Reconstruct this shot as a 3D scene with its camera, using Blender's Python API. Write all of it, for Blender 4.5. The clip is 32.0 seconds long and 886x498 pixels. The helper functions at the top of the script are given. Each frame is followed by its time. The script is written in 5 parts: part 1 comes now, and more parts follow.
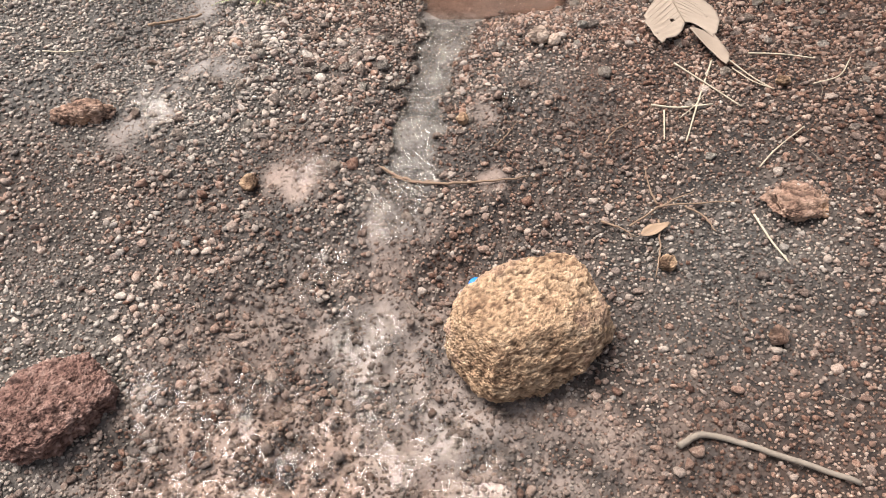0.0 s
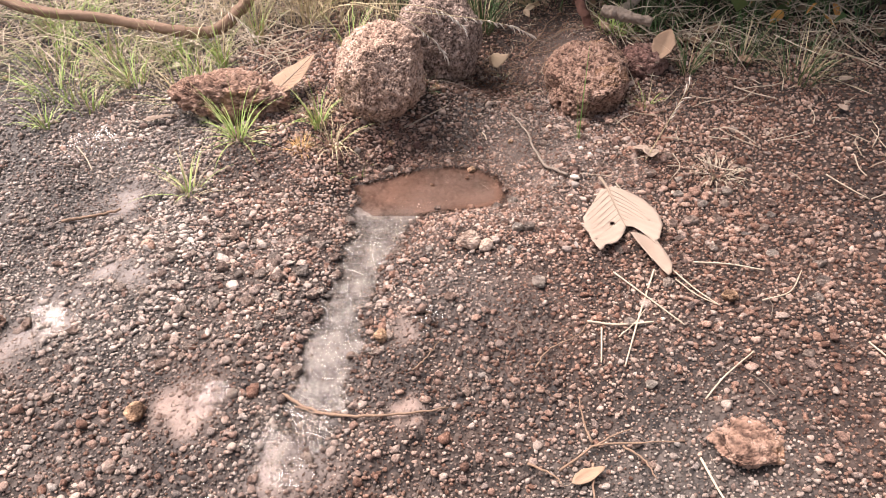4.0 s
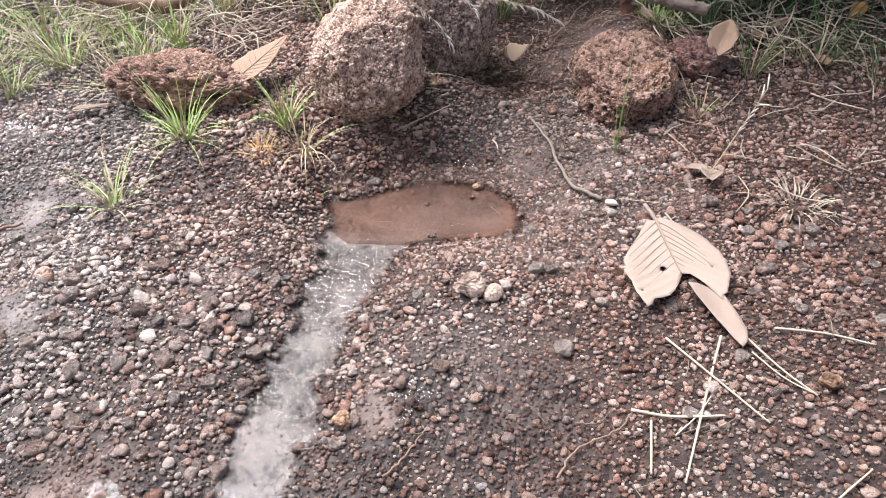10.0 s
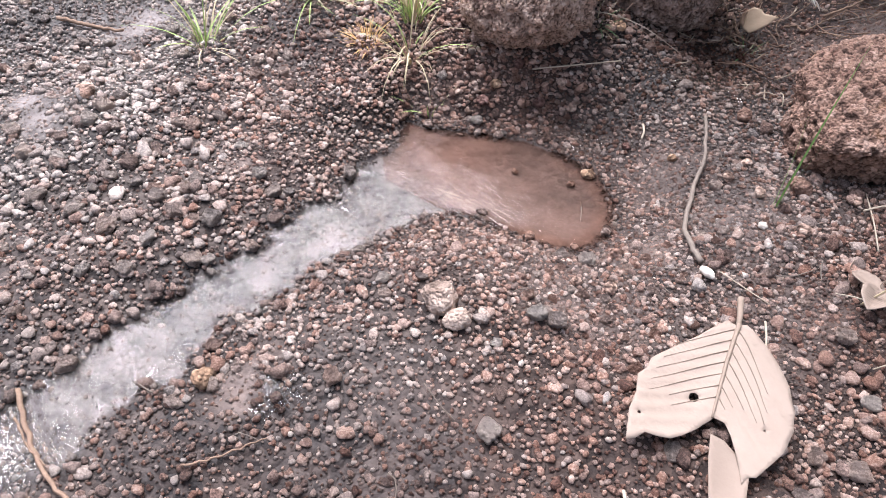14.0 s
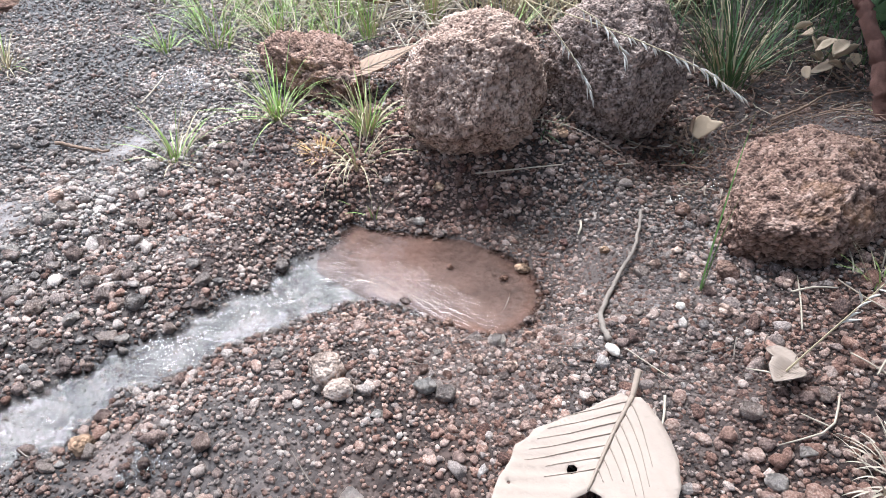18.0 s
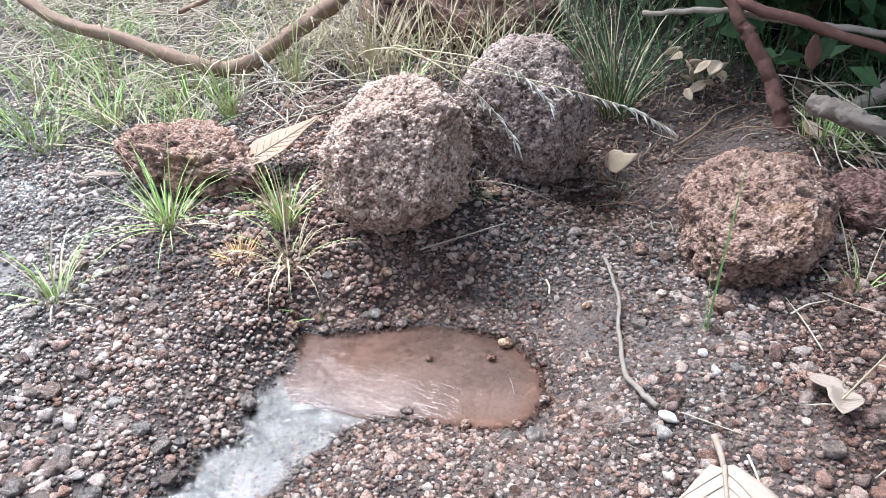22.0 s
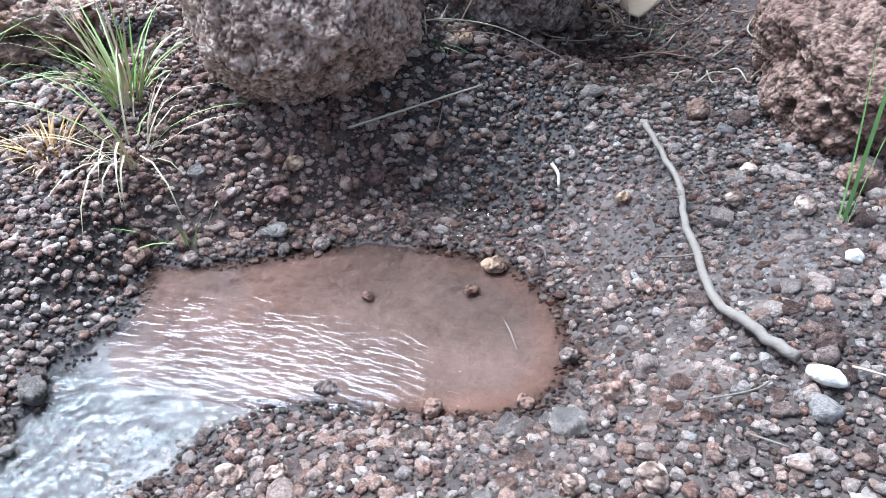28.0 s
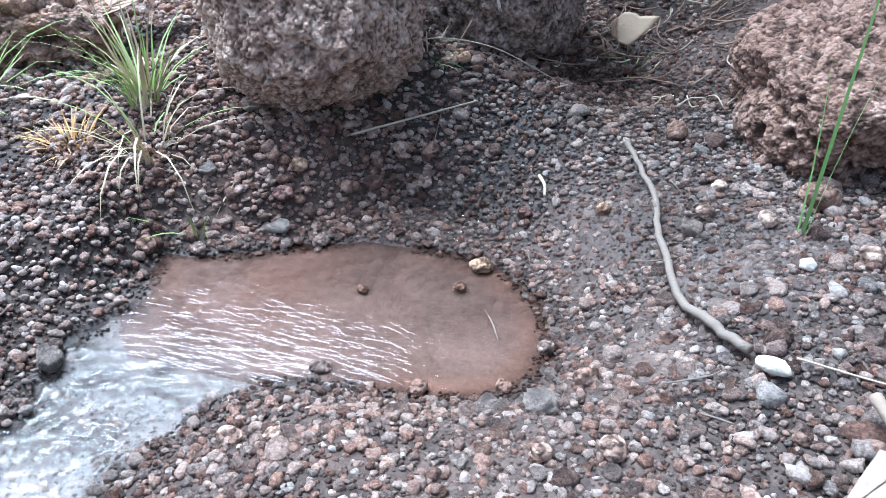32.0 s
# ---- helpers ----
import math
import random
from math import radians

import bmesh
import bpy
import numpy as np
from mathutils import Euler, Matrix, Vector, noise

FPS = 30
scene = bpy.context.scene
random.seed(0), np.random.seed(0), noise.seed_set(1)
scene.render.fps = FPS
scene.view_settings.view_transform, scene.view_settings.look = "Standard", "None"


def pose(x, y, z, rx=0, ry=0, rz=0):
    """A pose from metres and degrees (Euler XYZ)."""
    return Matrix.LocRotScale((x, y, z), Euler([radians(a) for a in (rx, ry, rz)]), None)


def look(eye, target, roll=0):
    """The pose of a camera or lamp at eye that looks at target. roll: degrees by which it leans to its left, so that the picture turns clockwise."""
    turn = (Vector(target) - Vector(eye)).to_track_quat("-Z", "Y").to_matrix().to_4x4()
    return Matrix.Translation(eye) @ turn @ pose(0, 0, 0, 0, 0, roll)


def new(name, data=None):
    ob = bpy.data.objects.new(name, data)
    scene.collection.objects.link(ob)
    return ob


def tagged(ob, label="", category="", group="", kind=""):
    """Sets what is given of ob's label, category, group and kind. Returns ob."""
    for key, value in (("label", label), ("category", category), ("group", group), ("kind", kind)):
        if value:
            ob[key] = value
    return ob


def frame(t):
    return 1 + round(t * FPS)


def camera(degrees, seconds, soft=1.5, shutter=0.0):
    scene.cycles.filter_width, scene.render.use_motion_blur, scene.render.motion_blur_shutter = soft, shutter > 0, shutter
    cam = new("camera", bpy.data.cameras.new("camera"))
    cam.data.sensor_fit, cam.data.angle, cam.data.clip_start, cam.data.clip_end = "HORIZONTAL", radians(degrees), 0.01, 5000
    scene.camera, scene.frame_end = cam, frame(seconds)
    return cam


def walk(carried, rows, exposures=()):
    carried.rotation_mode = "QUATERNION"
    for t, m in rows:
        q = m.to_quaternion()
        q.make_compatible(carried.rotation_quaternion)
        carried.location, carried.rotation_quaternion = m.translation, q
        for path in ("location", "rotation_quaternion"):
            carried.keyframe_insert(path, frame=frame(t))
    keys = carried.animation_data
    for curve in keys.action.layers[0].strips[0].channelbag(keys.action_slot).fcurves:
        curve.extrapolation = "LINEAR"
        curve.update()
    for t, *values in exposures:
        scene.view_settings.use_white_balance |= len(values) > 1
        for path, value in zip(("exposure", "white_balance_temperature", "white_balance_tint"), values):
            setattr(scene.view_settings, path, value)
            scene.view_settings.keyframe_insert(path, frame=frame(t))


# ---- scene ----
cam = camera(60.6, 32.0, 0.2)
METRES, EYE, TILT, LEAN, TURN = 2.0, 0.72, -45.0, 0.5, 0.0
ROWS = [
    (0.0, 0.0, 0.0, 0.0, 0.0, 0.0, -0.0),
    (0.5, 0.0016, -0.009, 0.0126, -0.57, 3.02, 1.97),
    (1.0, 0.0031, -0.0213, 0.024, -1.9, 7.03, 2.42),
    (1.5, 0.0061, -0.0289, 0.0292, -3.11, 9.93, 3.17),
    (2.0, 0.0052, -0.0308, 0.0319, -3.16, 11.11, 2.51),
    (2.5, 0.0101, -0.0293, 0.0333, -2.85, 11.44, 2.53),
    (3.0, 0.0294, -0.0229, 0.0309, -1.82, 11.03, 1.26),
    (3.5, 0.0447, 0.0069, 0.0432, -1.01, 11.01, 0.06),
    (5.5, 0.0731, 0.1629, 0.1354, 1.43, 3.15, 0.04),
    (6.0, 0.075, 0.1809, 0.1311, -0.38, 4.67, 0.84),
    (6.5, 0.0724, 0.189, 0.128, -1.8, 7.05, -0.63),
    (7.0, 0.065, 0.1873, 0.1247, -2.38, 8.76, -0.76),
    (7.5, 0.063, 0.188, 0.1228, -1.98, 9.29, -1.29),
    (8.0, 0.0586, 0.1949, 0.1264, -3.67, 9.69, -1.96),
    (8.5, 0.0565, 0.1964, 0.125, -3.46, 10.72, -0.83),
    (9.0, 0.0595, 0.1928, 0.1237, -2.94, 11.32, -0.91),
    (9.5, 0.0613, 0.1911, 0.1215, -1.31, 10.33, -1.73),
    (10.0, 0.0622, 0.191, 0.12, -0.26, 9.9, -2.32),
    (10.5, 0.0626, 0.1894, 0.1202, 0.56, 9.75, -2.5),
    (11.0, 0.0645, 0.1883, 0.1213, 0.82, 9.91, -2.66),
    (11.5, 0.067, 0.1898, 0.1218, 0.8, 10.04, -2.38),
    (12.0, 0.0704, 0.1961, 0.1241, 0.87, 9.78, -2.54),
    (12.5, 0.084, 0.2235, 0.131, 3.98, 8.22, -7.32),
    (13.0, 0.1253, 0.258, 0.1566, 12.71, 3.84, -16.59),
    (13.5, 0.149, 0.2734, 0.1967, 17.1, -0.13, -21.29),
    (14.0, 0.1797, 0.3014, 0.218, 21.4, -4.65, -27.61),
    (14.5, 0.2138, 0.3096, 0.227, 24.05, -4.23, -26.63),
    (16.5, 0.2658, 0.3409, 0.2151, 29.1, 2.45, -28.03),
    (17.0, 0.2669, 0.3413, 0.2164, 29.11, 3.29, -27.77),
    (17.5, 0.2673, 0.3419, 0.2173, 28.23, 4.51, -27.63),
    (18.0, 0.2661, 0.3416, 0.2175, 28.18, 5.19, -27.67),
    (18.5, 0.2635, 0.3403, 0.2173, 28.26, 5.55, -27.79),
    (19.0, 0.2627, 0.3397, 0.2172, 28.28, 6.0, -27.14),
    (19.5, 0.2626, 0.339, 0.2181, 28.0, 6.68, -26.61),
    (20.0, 0.2629, 0.3377, 0.2184, 27.84, 7.16, -26.42),
    (20.5, 0.2628, 0.3375, 0.218, 27.95, 7.44, -26.35),
    (21.0, 0.2516, 0.3361, 0.2146, 27.14, 7.9, -25.58),
    (21.5, 0.2207, 0.3335, 0.2092, 20.42, 11.12, -18.94),
    (22.0, 0.1562, 0.3345, 0.2144, 13.24, 12.97, -13.89),
    (22.5, 0.1462, 0.4114, 0.2411, 10.17, 14.07, -11.91),
    (23.0, 0.1368, 0.4798, 0.2451, 8.76, 15.08, -12.35),
    (23.5, 0.1364, 0.4898, 0.2422, 7.86, 15.34, -11.24),
    (24.0, 0.1351, 0.4847, 0.2431, 5.79, 15.67, -9.91),
    (24.5, 0.1362, 0.4846, 0.2449, 4.77, 16.23, -9.02),
    (25.0, 0.134, 0.4849, 0.2426, 7.49, 15.5, -9.48),
    (25.5, 0.1291, 0.4893, 0.2342, 9.13, 13.43, -9.65),
    (26.0, 0.1239, 0.4961, 0.2265, 10.13, 9.78, -9.31),
    (26.5, 0.1227, 0.4961, 0.2251, 11.46, 9.18, -9.49),
    (28.5, 0.1224, 0.4975, 0.222, 10.5, 10.62, -11.11),
    (29.0, 0.1238, 0.4979, 0.2219, 9.82, 10.81, -11.49),
    (29.5, 0.125, 0.4987, 0.2223, 9.21, 11.2, -11.26),
    (30.0, 0.1264, 0.4999, 0.2234, 8.85, 11.51, -10.75),
    (30.5, 0.1273, 0.4989, 0.2235, 8.77, 11.47, -10.57),
    (31.0, 0.1271, 0.4961, 0.223, 8.89, 11.35, -10.95),
    (31.5, 0.1276, 0.4928, 0.2202, 9.04, 11.72, -11.88),
    (32.0, 0.1291, 0.4814, 0.2116, 10.22, 12.21, -12.9),
]
EXPOSURES = [(0.0, 1.16, 6500, 9), (2.0, 1.38, 6800, 12), (3.0, 1.45, 6850, 16), (6.0, 1.50, 6850, 27), (9.0, 1.47, 6150, 19), (11.0, 1.48, 5930, 13), (13.0, 1.45, 5900, 18), (17.0, 1.54, 5500, 9), (20.0, 1.62, 5400, 7), (22.0, 1.78, 5280, 6), (24.0, 2.05, 5100, 5), (26.0, 1.86, 4960, 4), (29.0, 1.80, 4830, 3), (32.0, 1.79, 4830, 3)]
walk(cam, [(t, pose(0, 0, EYE, TILT, LEAN, TURN) @ pose(METRES * x, METRES * y, METRES * z, 90 + pitch, roll, yaw)) for t, x, y, z, yaw, pitch, roll in ROWS], EXPOSURES)

# ---- light: bright overcast sky, a wide hazy sun ahead on the left ----
SUN_EL, SUN_AZ = 64.0, 300.0
world = bpy.data.worlds.new("overcast_sky")
scene.world = world
world.use_nodes = True
wn, wl = world.node_tree.nodes, world.node_tree.links
sky = wn.new("ShaderNodeTexSky")
sky.sky_type, sky.sun_disc = "NISHITA", False
sky.sun_elevation, sky.sun_rotation = radians(SUN_EL), radians(SUN_AZ)
sky.air_density, sky.dust_density, sky.ozone_density = 1.0, 5.0, 0.6
grey = wn.new("ShaderNodeHueSaturation")
grey.inputs["Saturation"].default_value = 0.5
wl.new(sky.outputs["Color"], grey.inputs["Color"])
wl.new(grey.outputs["Color"], wn["Background"].inputs["Color"])
wn["Background"].inputs["Strength"].default_value = 0.105
sun = new("sun", bpy.data.lights.new("sun", "SUN"))
sun.data.energy, sun.data.angle, sun.data.color = 3.0, radians(44), (1.0, 0.97, 0.93)
az, el = radians(SUN_AZ), radians(SUN_EL)
sun.matrix_world = look((math.sin(az) * math.cos(el) * 9, math.cos(az) * math.cos(el) * 9, math.sin(el) * 9), (0, 0, 0))


# ---- materials ----
class Mat:
    """A small helper round a node material with a Principled shader."""

    def __init__(self, name, rough=0.8, spec=0.4):
        self.m = bpy.data.materials.new(name)
        self.m.use_nodes = True
        self.n, self.l = self.m.node_tree.nodes, self.m.node_tree.links
        self.b = self.n["Principled BSDF"]
        self.b.inputs["Roughness"].default_value = rough
        self.b.inputs["Specular IOR Level"].default_value = spec
        self.coord = self.n.new("ShaderNodeTexCoord").outputs["Object"]

    def noise(self, scale, detail=4, rough=0.6, vec=None):
        t = self.n.new("ShaderNodeTexNoise")
        t.inputs["Scale"].default_value, t.inputs["Detail"].default_value, t.inputs["Roughness"].default_value = scale, detail, rough
        self.l.new(vec or self.coord, t.inputs["Vector"])
        return t.outputs["Fac"]

    def voronoi(self, scale, feature="F1", out="Distance", vec=None):
        t = self.n.new("ShaderNodeTexVoronoi")
        t.feature = feature
        t.inputs["Scale"].default_value = scale
        self.l.new(vec or self.coord, t.inputs["Vector"])
        return t.outputs[out]

    def attr(self, name):
        t = self.n.new("ShaderNodeAttribute")
        t.attribute_name = name
        return t.outputs["Fac"]

    def island(self):
        return self.n.new("ShaderNodeNewGeometry").outputs["Random Per Island"]

    def random(self):
        return self.n.new("ShaderNodeObjectInfo").outputs["Random"]

    def math(self, op, a, b=0.0, c=None):
        t = self.n.new("ShaderNodeMath")
        t.operation = op
        for i, v in enumerate((a, b, c)):
            if v is None:
                continue
            if isinstance(v, (int, float)):
                t.inputs[i].default_value = v
            else:
                self.l.new(v, t.inputs[i])
        return t.outputs[0]

    def ramp(self, fac, stops):
        t = self.n.new("ShaderNodeValToRGB")
        e = t.color_ramp.elements
        while len(e) < len(stops):
            e.new(0.5)
        for k, (p, c) in zip(e, stops):
            k.position, k.color = p, (*c, 1)
        self.l.new(fac, t.inputs["Fac"])
        return t.outputs["Color"]

    def mix(self, fac, a, b, blend="MIX"):
        t = self.n.new("ShaderNodeMix")
        t.data_type, t.blend_type = "RGBA", blend
        for i, v in ((0, fac), (6, a), (7, b)):
            if isinstance(v, (int, float)):
                t.inputs[i].default_value = v
            elif isinstance(v, tuple):
                t.inputs[i].default_value = (*v, 1)
            else:
                self.l.new(v, t.inputs[i])
        return t.outputs[2]

    def map(self, v, a, b, lo, hi):
        t = self.n.new("ShaderNodeMapRange")
        self.l.new(v, t.inputs[0])
        for i, x in enumerate((a, b, lo, hi)):
            t.inputs[1 + i].default_value = x
        return t.outputs[0]

    def set(self, name, v):
        if isinstance(v, (int, float)):
            self.b.inputs[name].default_value = v
        elif isinstance(v, tuple):
            self.b.inputs[name].default_value = (*v, 1)
        else:
            self.l.new(v, self.b.inputs[name])
        return self

    def bump(self, height, dist, strength=1.0):
        t = self.n.new("ShaderNodeBump")
        t.inputs["Distance"].default_value, t.inputs["Strength"].default_value = dist, strength
        self.l.new(height, t.inputs["Height"])
        self.l.new(t.outputs["Normal"], self.b.inputs["Normal"])
        return self


GREY = [(0.0, (0.15, 0.125, 0.11)), (0.35, (0.40, 0.345, 0.305)), (0.7, (0.60, 0.515, 0.445)), (1.0, (0.74, 0.645, 0.555))]
RED = [(0.0, (0.075, 0.037, 0.028)), (0.35, (0.225, 0.116, 0.080)), (0.7, (0.41, 0.242, 0.175)), (1.0, (0.64, 0.455, 0.36))]


def stone_material(name, rnd, attrs=True, wet=0.0, tone=0.7, value=1.0, lift=0.0):
    m = Mat(name, 0.85, 0.22)
    r = m.random() if rnd == "object" else m.island()
    blot, spot = (m.noise(1.2, 3), m.noise(6, 3, 0.7)) if rnd == "object" else (m.noise(110, 3), m.noise(620, 3, 0.7))
    f = m.math("ADD", m.math("ADD", m.math("MULTIPLY", m.math("POWER", r, 0.9), 0.74), 0.11 + lift), m.math("ADD", m.map(blot, 0.3, 0.7, -0.16, 0.24), m.map(spot, 0.35, 0.65, -0.24, 0.22)))
    if attrs:
        f = m.math("ADD", f, m.map(m.noise(8, 4), 0.35, 0.65, -0.17, 0.15))
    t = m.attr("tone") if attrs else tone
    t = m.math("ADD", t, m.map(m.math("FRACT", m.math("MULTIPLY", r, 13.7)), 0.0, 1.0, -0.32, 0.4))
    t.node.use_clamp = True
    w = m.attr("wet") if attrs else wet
    col = m.mix(t, m.ramp(f, GREY), m.ramp(f, RED))
    if attrs:
        col = m.mix(m.math("MULTIPLY", m.attr("mud"), 0.75), col, m.ramp(m.noise(60, 4), [(0.3, (0.22, 0.145, 0.112)), (0.7, (0.46, 0.35, 0.29))]))
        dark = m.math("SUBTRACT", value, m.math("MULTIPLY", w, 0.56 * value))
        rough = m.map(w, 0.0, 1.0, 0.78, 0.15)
    else:
        dark, rough = 1.0 - 0.5 * wet, 0.62 - 0.44 * wet
    hsv = m.n.new("ShaderNodeHueSaturation")
    m.l.new(col, hsv.inputs["Color"])
    if isinstance(dark, float):
        hsv.inputs["Value"].default_value = dark
    else:
        m.l.new(dark, hsv.inputs["Value"])
    m.set("Base Color", hsv.outputs["Color"]).set("Roughness", rough)
    m.bump(m.math("ADD", m.noise(3 if rnd == "object" else 420, 6, 0.8), m.math("MULTIPLY", m.voronoi(2.6 if rnd == "object" else 520), 0.3)), 0.28 if rnd == "object" else 0.0042, 1.0)
    return m.m


def ground_material():
    m = Mat("laterite_soil", 0.9)
    t, w, mud = m.attr("tone"), m.attr("wet"), m.attr("mud")
    n1, n2 = m.noise(14, 5), m.noise(150, 5, 0.7)
    f = m.math("ADD", m.math("MULTIPLY", n1, 0.55), m.math("MULTIPLY", n2, 0.4))
    grains = m.voronoi(130, "F1", "Color")
    f2 = m.math("ADD", f, m.map(grains, 0.0, 1.0, -0.25, 0.2))
    # soil kept near black: its colour carries the shade between pebbles
    col = m.mix(t, m.ramp(f2, [(0.25, (0.022, 0.019, 0.017)), (0.85, (0.17, 0.145, 0.125))]), m.ramp(f2, [(0.25, (0.011, 0.006, 0.0045)), (0.85, (0.09, 0.052, 0.037))]))
    pale = m.mix(t, m.ramp(f, [(0.25, (0.13, 0.108, 0.096)), (0.8, (0.36, 0.325, 0.305))]), m.ramp(f, [(0.25, (0.24, 0.15, 0.11)), (0.8, (0.40, 0.285, 0.23))]))
    col = m.mix(m.math("MULTIPLY", mud, 0.85), col, pale)
    hsv = m.n.new("ShaderNodeHueSaturation")
    m.l.new(col, hsv.inputs["Color"])
    m.l.new(m.math("SUBTRACT", 1.0, m.math("MULTIPLY", m.math("MULTIPLY", w, m.math("SUBTRACT", 1.0, m.math("MULTIPLY", mud, 0.6))), 0.45)), hsv.inputs["Value"])
    m.set("Base Color", hsv.outputs["Color"]).set("Roughness", m.map(m.math("ADD", w, m.map(n2, 0.3, 0.7, -0.15, 0.15)), 0.0, 1.0, 0.92, 0.42))
    far = m.math("SUBTRACT", 1.0, m.voronoi(95))
    m.bump(m.math("ADD", m.math("MULTIPLY", far, m.math("SUBTRACT", 1.0, m.math("MULTIPLY", mud, 0.8))), m.math("MULTIPLY", n2, 0.5)), 0.008, 0.7)
    return m.m


def rock_material(name, c0, c1, c2, patch=None):
    m = Mat(name, 0.92, 0.25)
    n1, n2, n3 = m.noise(16, 4), m.noise(95, 5, 0.7), m.noise(380, 4, 0.7)
    f = m.math("ADD", m.math("MULTIPLY", n1, 0.5), m.math("MULTIPLY", n2, 0.5))
    f = m.math("ADD", f, m.map(m.attr("knob"), 0.0, 1.0, -0.10, 0.10))
    col = m.ramp(f, [(0.3, c0), (0.5, c1), (0.72, c2)])
    # shade of holes and creases, mixed into the base colour
    pit_shade = m.attr("pit_shade")
    col = m.mix(m.math("MULTIPLY", pit_shade, 0.95), col, tuple(0.3 * x for x in c0))
    if patch:
        col = m.mix(m.map(m.noise(11, 4), 0.57, 0.70, 0.0, 0.8), col, patch)
    m.set("Base Color", col)
    m.bump(m.math("ADD", m.math("MULTIPLY", n3, 0.8), m.math("MULTIPLY", m.voronoi(300), -0.9)), 0.005, 0.9)
    return m.m


def plain_material(name, stops, scale=60, rough=0.8, bump=0.0006, per="island", spec=0.3, trans=0.0):
    m = Mat(name, rough, spec)
    n = m.noise(scale, 4)
    r = m.island() if per == "island" else m.random()
    f = m.math("ADD", m.math("MULTIPLY", r, 0.55), m.math("MULTIPLY", n, 0.5))
    m.set("Base Color", m.ramp(f, stops))
    if trans:
        m.set("Subsurface Weight", trans)
        m.b.inputs["Subsurface Radius"].default_value = (0.004, 0.004, 0.002)
    m.bump(m.noise(scale * 5, 3), bump, 0.6)
    return m.m


def water_material(name, tint, rough, ripple, amount, ior=1.333, stretch=(0.6, 1.6), calm=False):
    """Clear or murky water with small waves; where calm is set they follow the sheet's own "ripple" value."""
    m = Mat(name, rough, 0.5)
    m.set("Base Color", tint).set("IOR", ior).set("Transmission Weight", 1.0)
    mp = m.n.new("ShaderNodeMapping")
    mp.inputs["Scale"].default_value = (*stretch, 1.0)
    mp.inputs["Rotation"].default_value = (0, 0, radians(12))
    m.l.new(m.coord, mp.inputs["Vector"])
    waves = m.math("ADD", m.noise(ripple, 1.6, 0.5, mp.outputs["Vector"]), m.math("MULTIPLY", m.noise(ripple * 2.3, 1.0, 0.5, mp.outputs["Vector"]), 0.3))
    if calm:
        waves = m.math("MULTIPLY", waves, m.attr("ripple"))
    m.bump(waves, amount, 1.0)
    return m.m


M_GROUND = ground_material()
M_GRAVEL = stone_material("pisolite_gravel", "island")
# the same gravel darkened, with the shade of the gaps in its colour
M_GRAVEL_GAP = stone_material("gap_shade_gravel", "island", value=0.46)
M_PEBBLE = stone_material("dry_pebble", "object", False, 0.1, 0.74, lift=0.05)
M_PEBBLE_WET = stone_material("wet_pebble", "object", False, 0.3, 0.55)
M_CLOD = stone_material("laterite_clod", "object", False, 0.0, 0.4, lift=0.22)
M_ROCK_A = rock_material("weathered_laterite", (0.28, 0.17, 0.125), (0.58, 0.405, 0.305), (0.79, 0.62, 0.505))
M_ROCK_B = rock_material("dark_laterite", (0.19, 0.128, 0.10), (0.40, 0.295, 0.24), (0.62, 0.49, 0.41))
M_ROCK_C = rock_material("orange_laterite", (0.16, 0.088, 0.063), (0.36, 0.222, 0.16), (0.52, 0.37, 0.29), (0.38, 0.205, 0.105))
M_ROCK_D = rock_material("ochre_laterite", (0.26, 0.145, 0.088), (0.50, 0.325, 0.20), (0.66, 0.475, 0.325), (0.33, 0.20, 0.155))
M_ROCK_E = rock_material("red_laterite", (0.12, 0.058, 0.046), (0.25, 0.14, 0.112), (0.40, 0.265, 0.22))
M_ROCK_F = rock_material("pale_pink_stone", (0.42, 0.29, 0.22), (0.60, 0.455, 0.36), (0.72, 0.59, 0.49))
M_WATER = water_material("still_water", (0.42, 0.29, 0.24), 0.02, 125, 0.0023, calm=True)
M_STREAM = water_material("running_water", (0.97, 0.94, 0.92), 0.02, 120, 0.0042, 1.33, (0.9, 1.1))
M_FILM = water_material("water_film", (0.90, 0.86, 0.84), 0.04, 170, 0.0016, 1.33, (1.0, 1.0))
M_LEAF = plain_material("dry_tan_leaf", [(0.2, (0.20, 0.145, 0.11)), (0.5, (0.255, 0.195, 0.15)), (0.9, (0.335, 0.265, 0.21))], 30, 0.75, 0.0008, "object")
M_LEAF_BROWN = plain_material("dry_brown_leaf", [(0.2, (0.17, 0.105, 0.065)), (0.9, (0.33, 0.225, 0.15))], 45, 0.75, 0.0008, "object")
M_LEAF_ORANGE = plain_material("withered_orange_leaf", [(0.2, (0.40, 0.17, 0.04)), (0.9, (0.62, 0.32, 0.09))], 45, 0.7, 0.0008, "object")
M_LEAF_PALE = plain_material("dry_cream_leaf", [(0.2, (0.34, 0.245, 0.155)), (0.9, (0.52, 0.40, 0.275))], 45, 0.7, 0.0008, "object")
M_SEED = plain_material("pale_seed", [(0.1, (0.50, 0.45, 0.38)), (0.9, (0.74, 0.69, 0.60))], 90)
M_VEIN = plain_material("leaf_vein", [(0.2, (0.20, 0.15, 0.11)), (0.9, (0.29, 0.225, 0.17))], 80)
M_STRAW = plain_material("straw", [(0.1, (0.27, 0.21, 0.145)), (0.9, (0.50, 0.43, 0.33))], 40)
M_TWIG = plain_material("pale_twig", [(0.1, (0.11, 0.085, 0.066)), (0.9, (0.25, 0.205, 0.165))], 120, 0.85, 0.001)
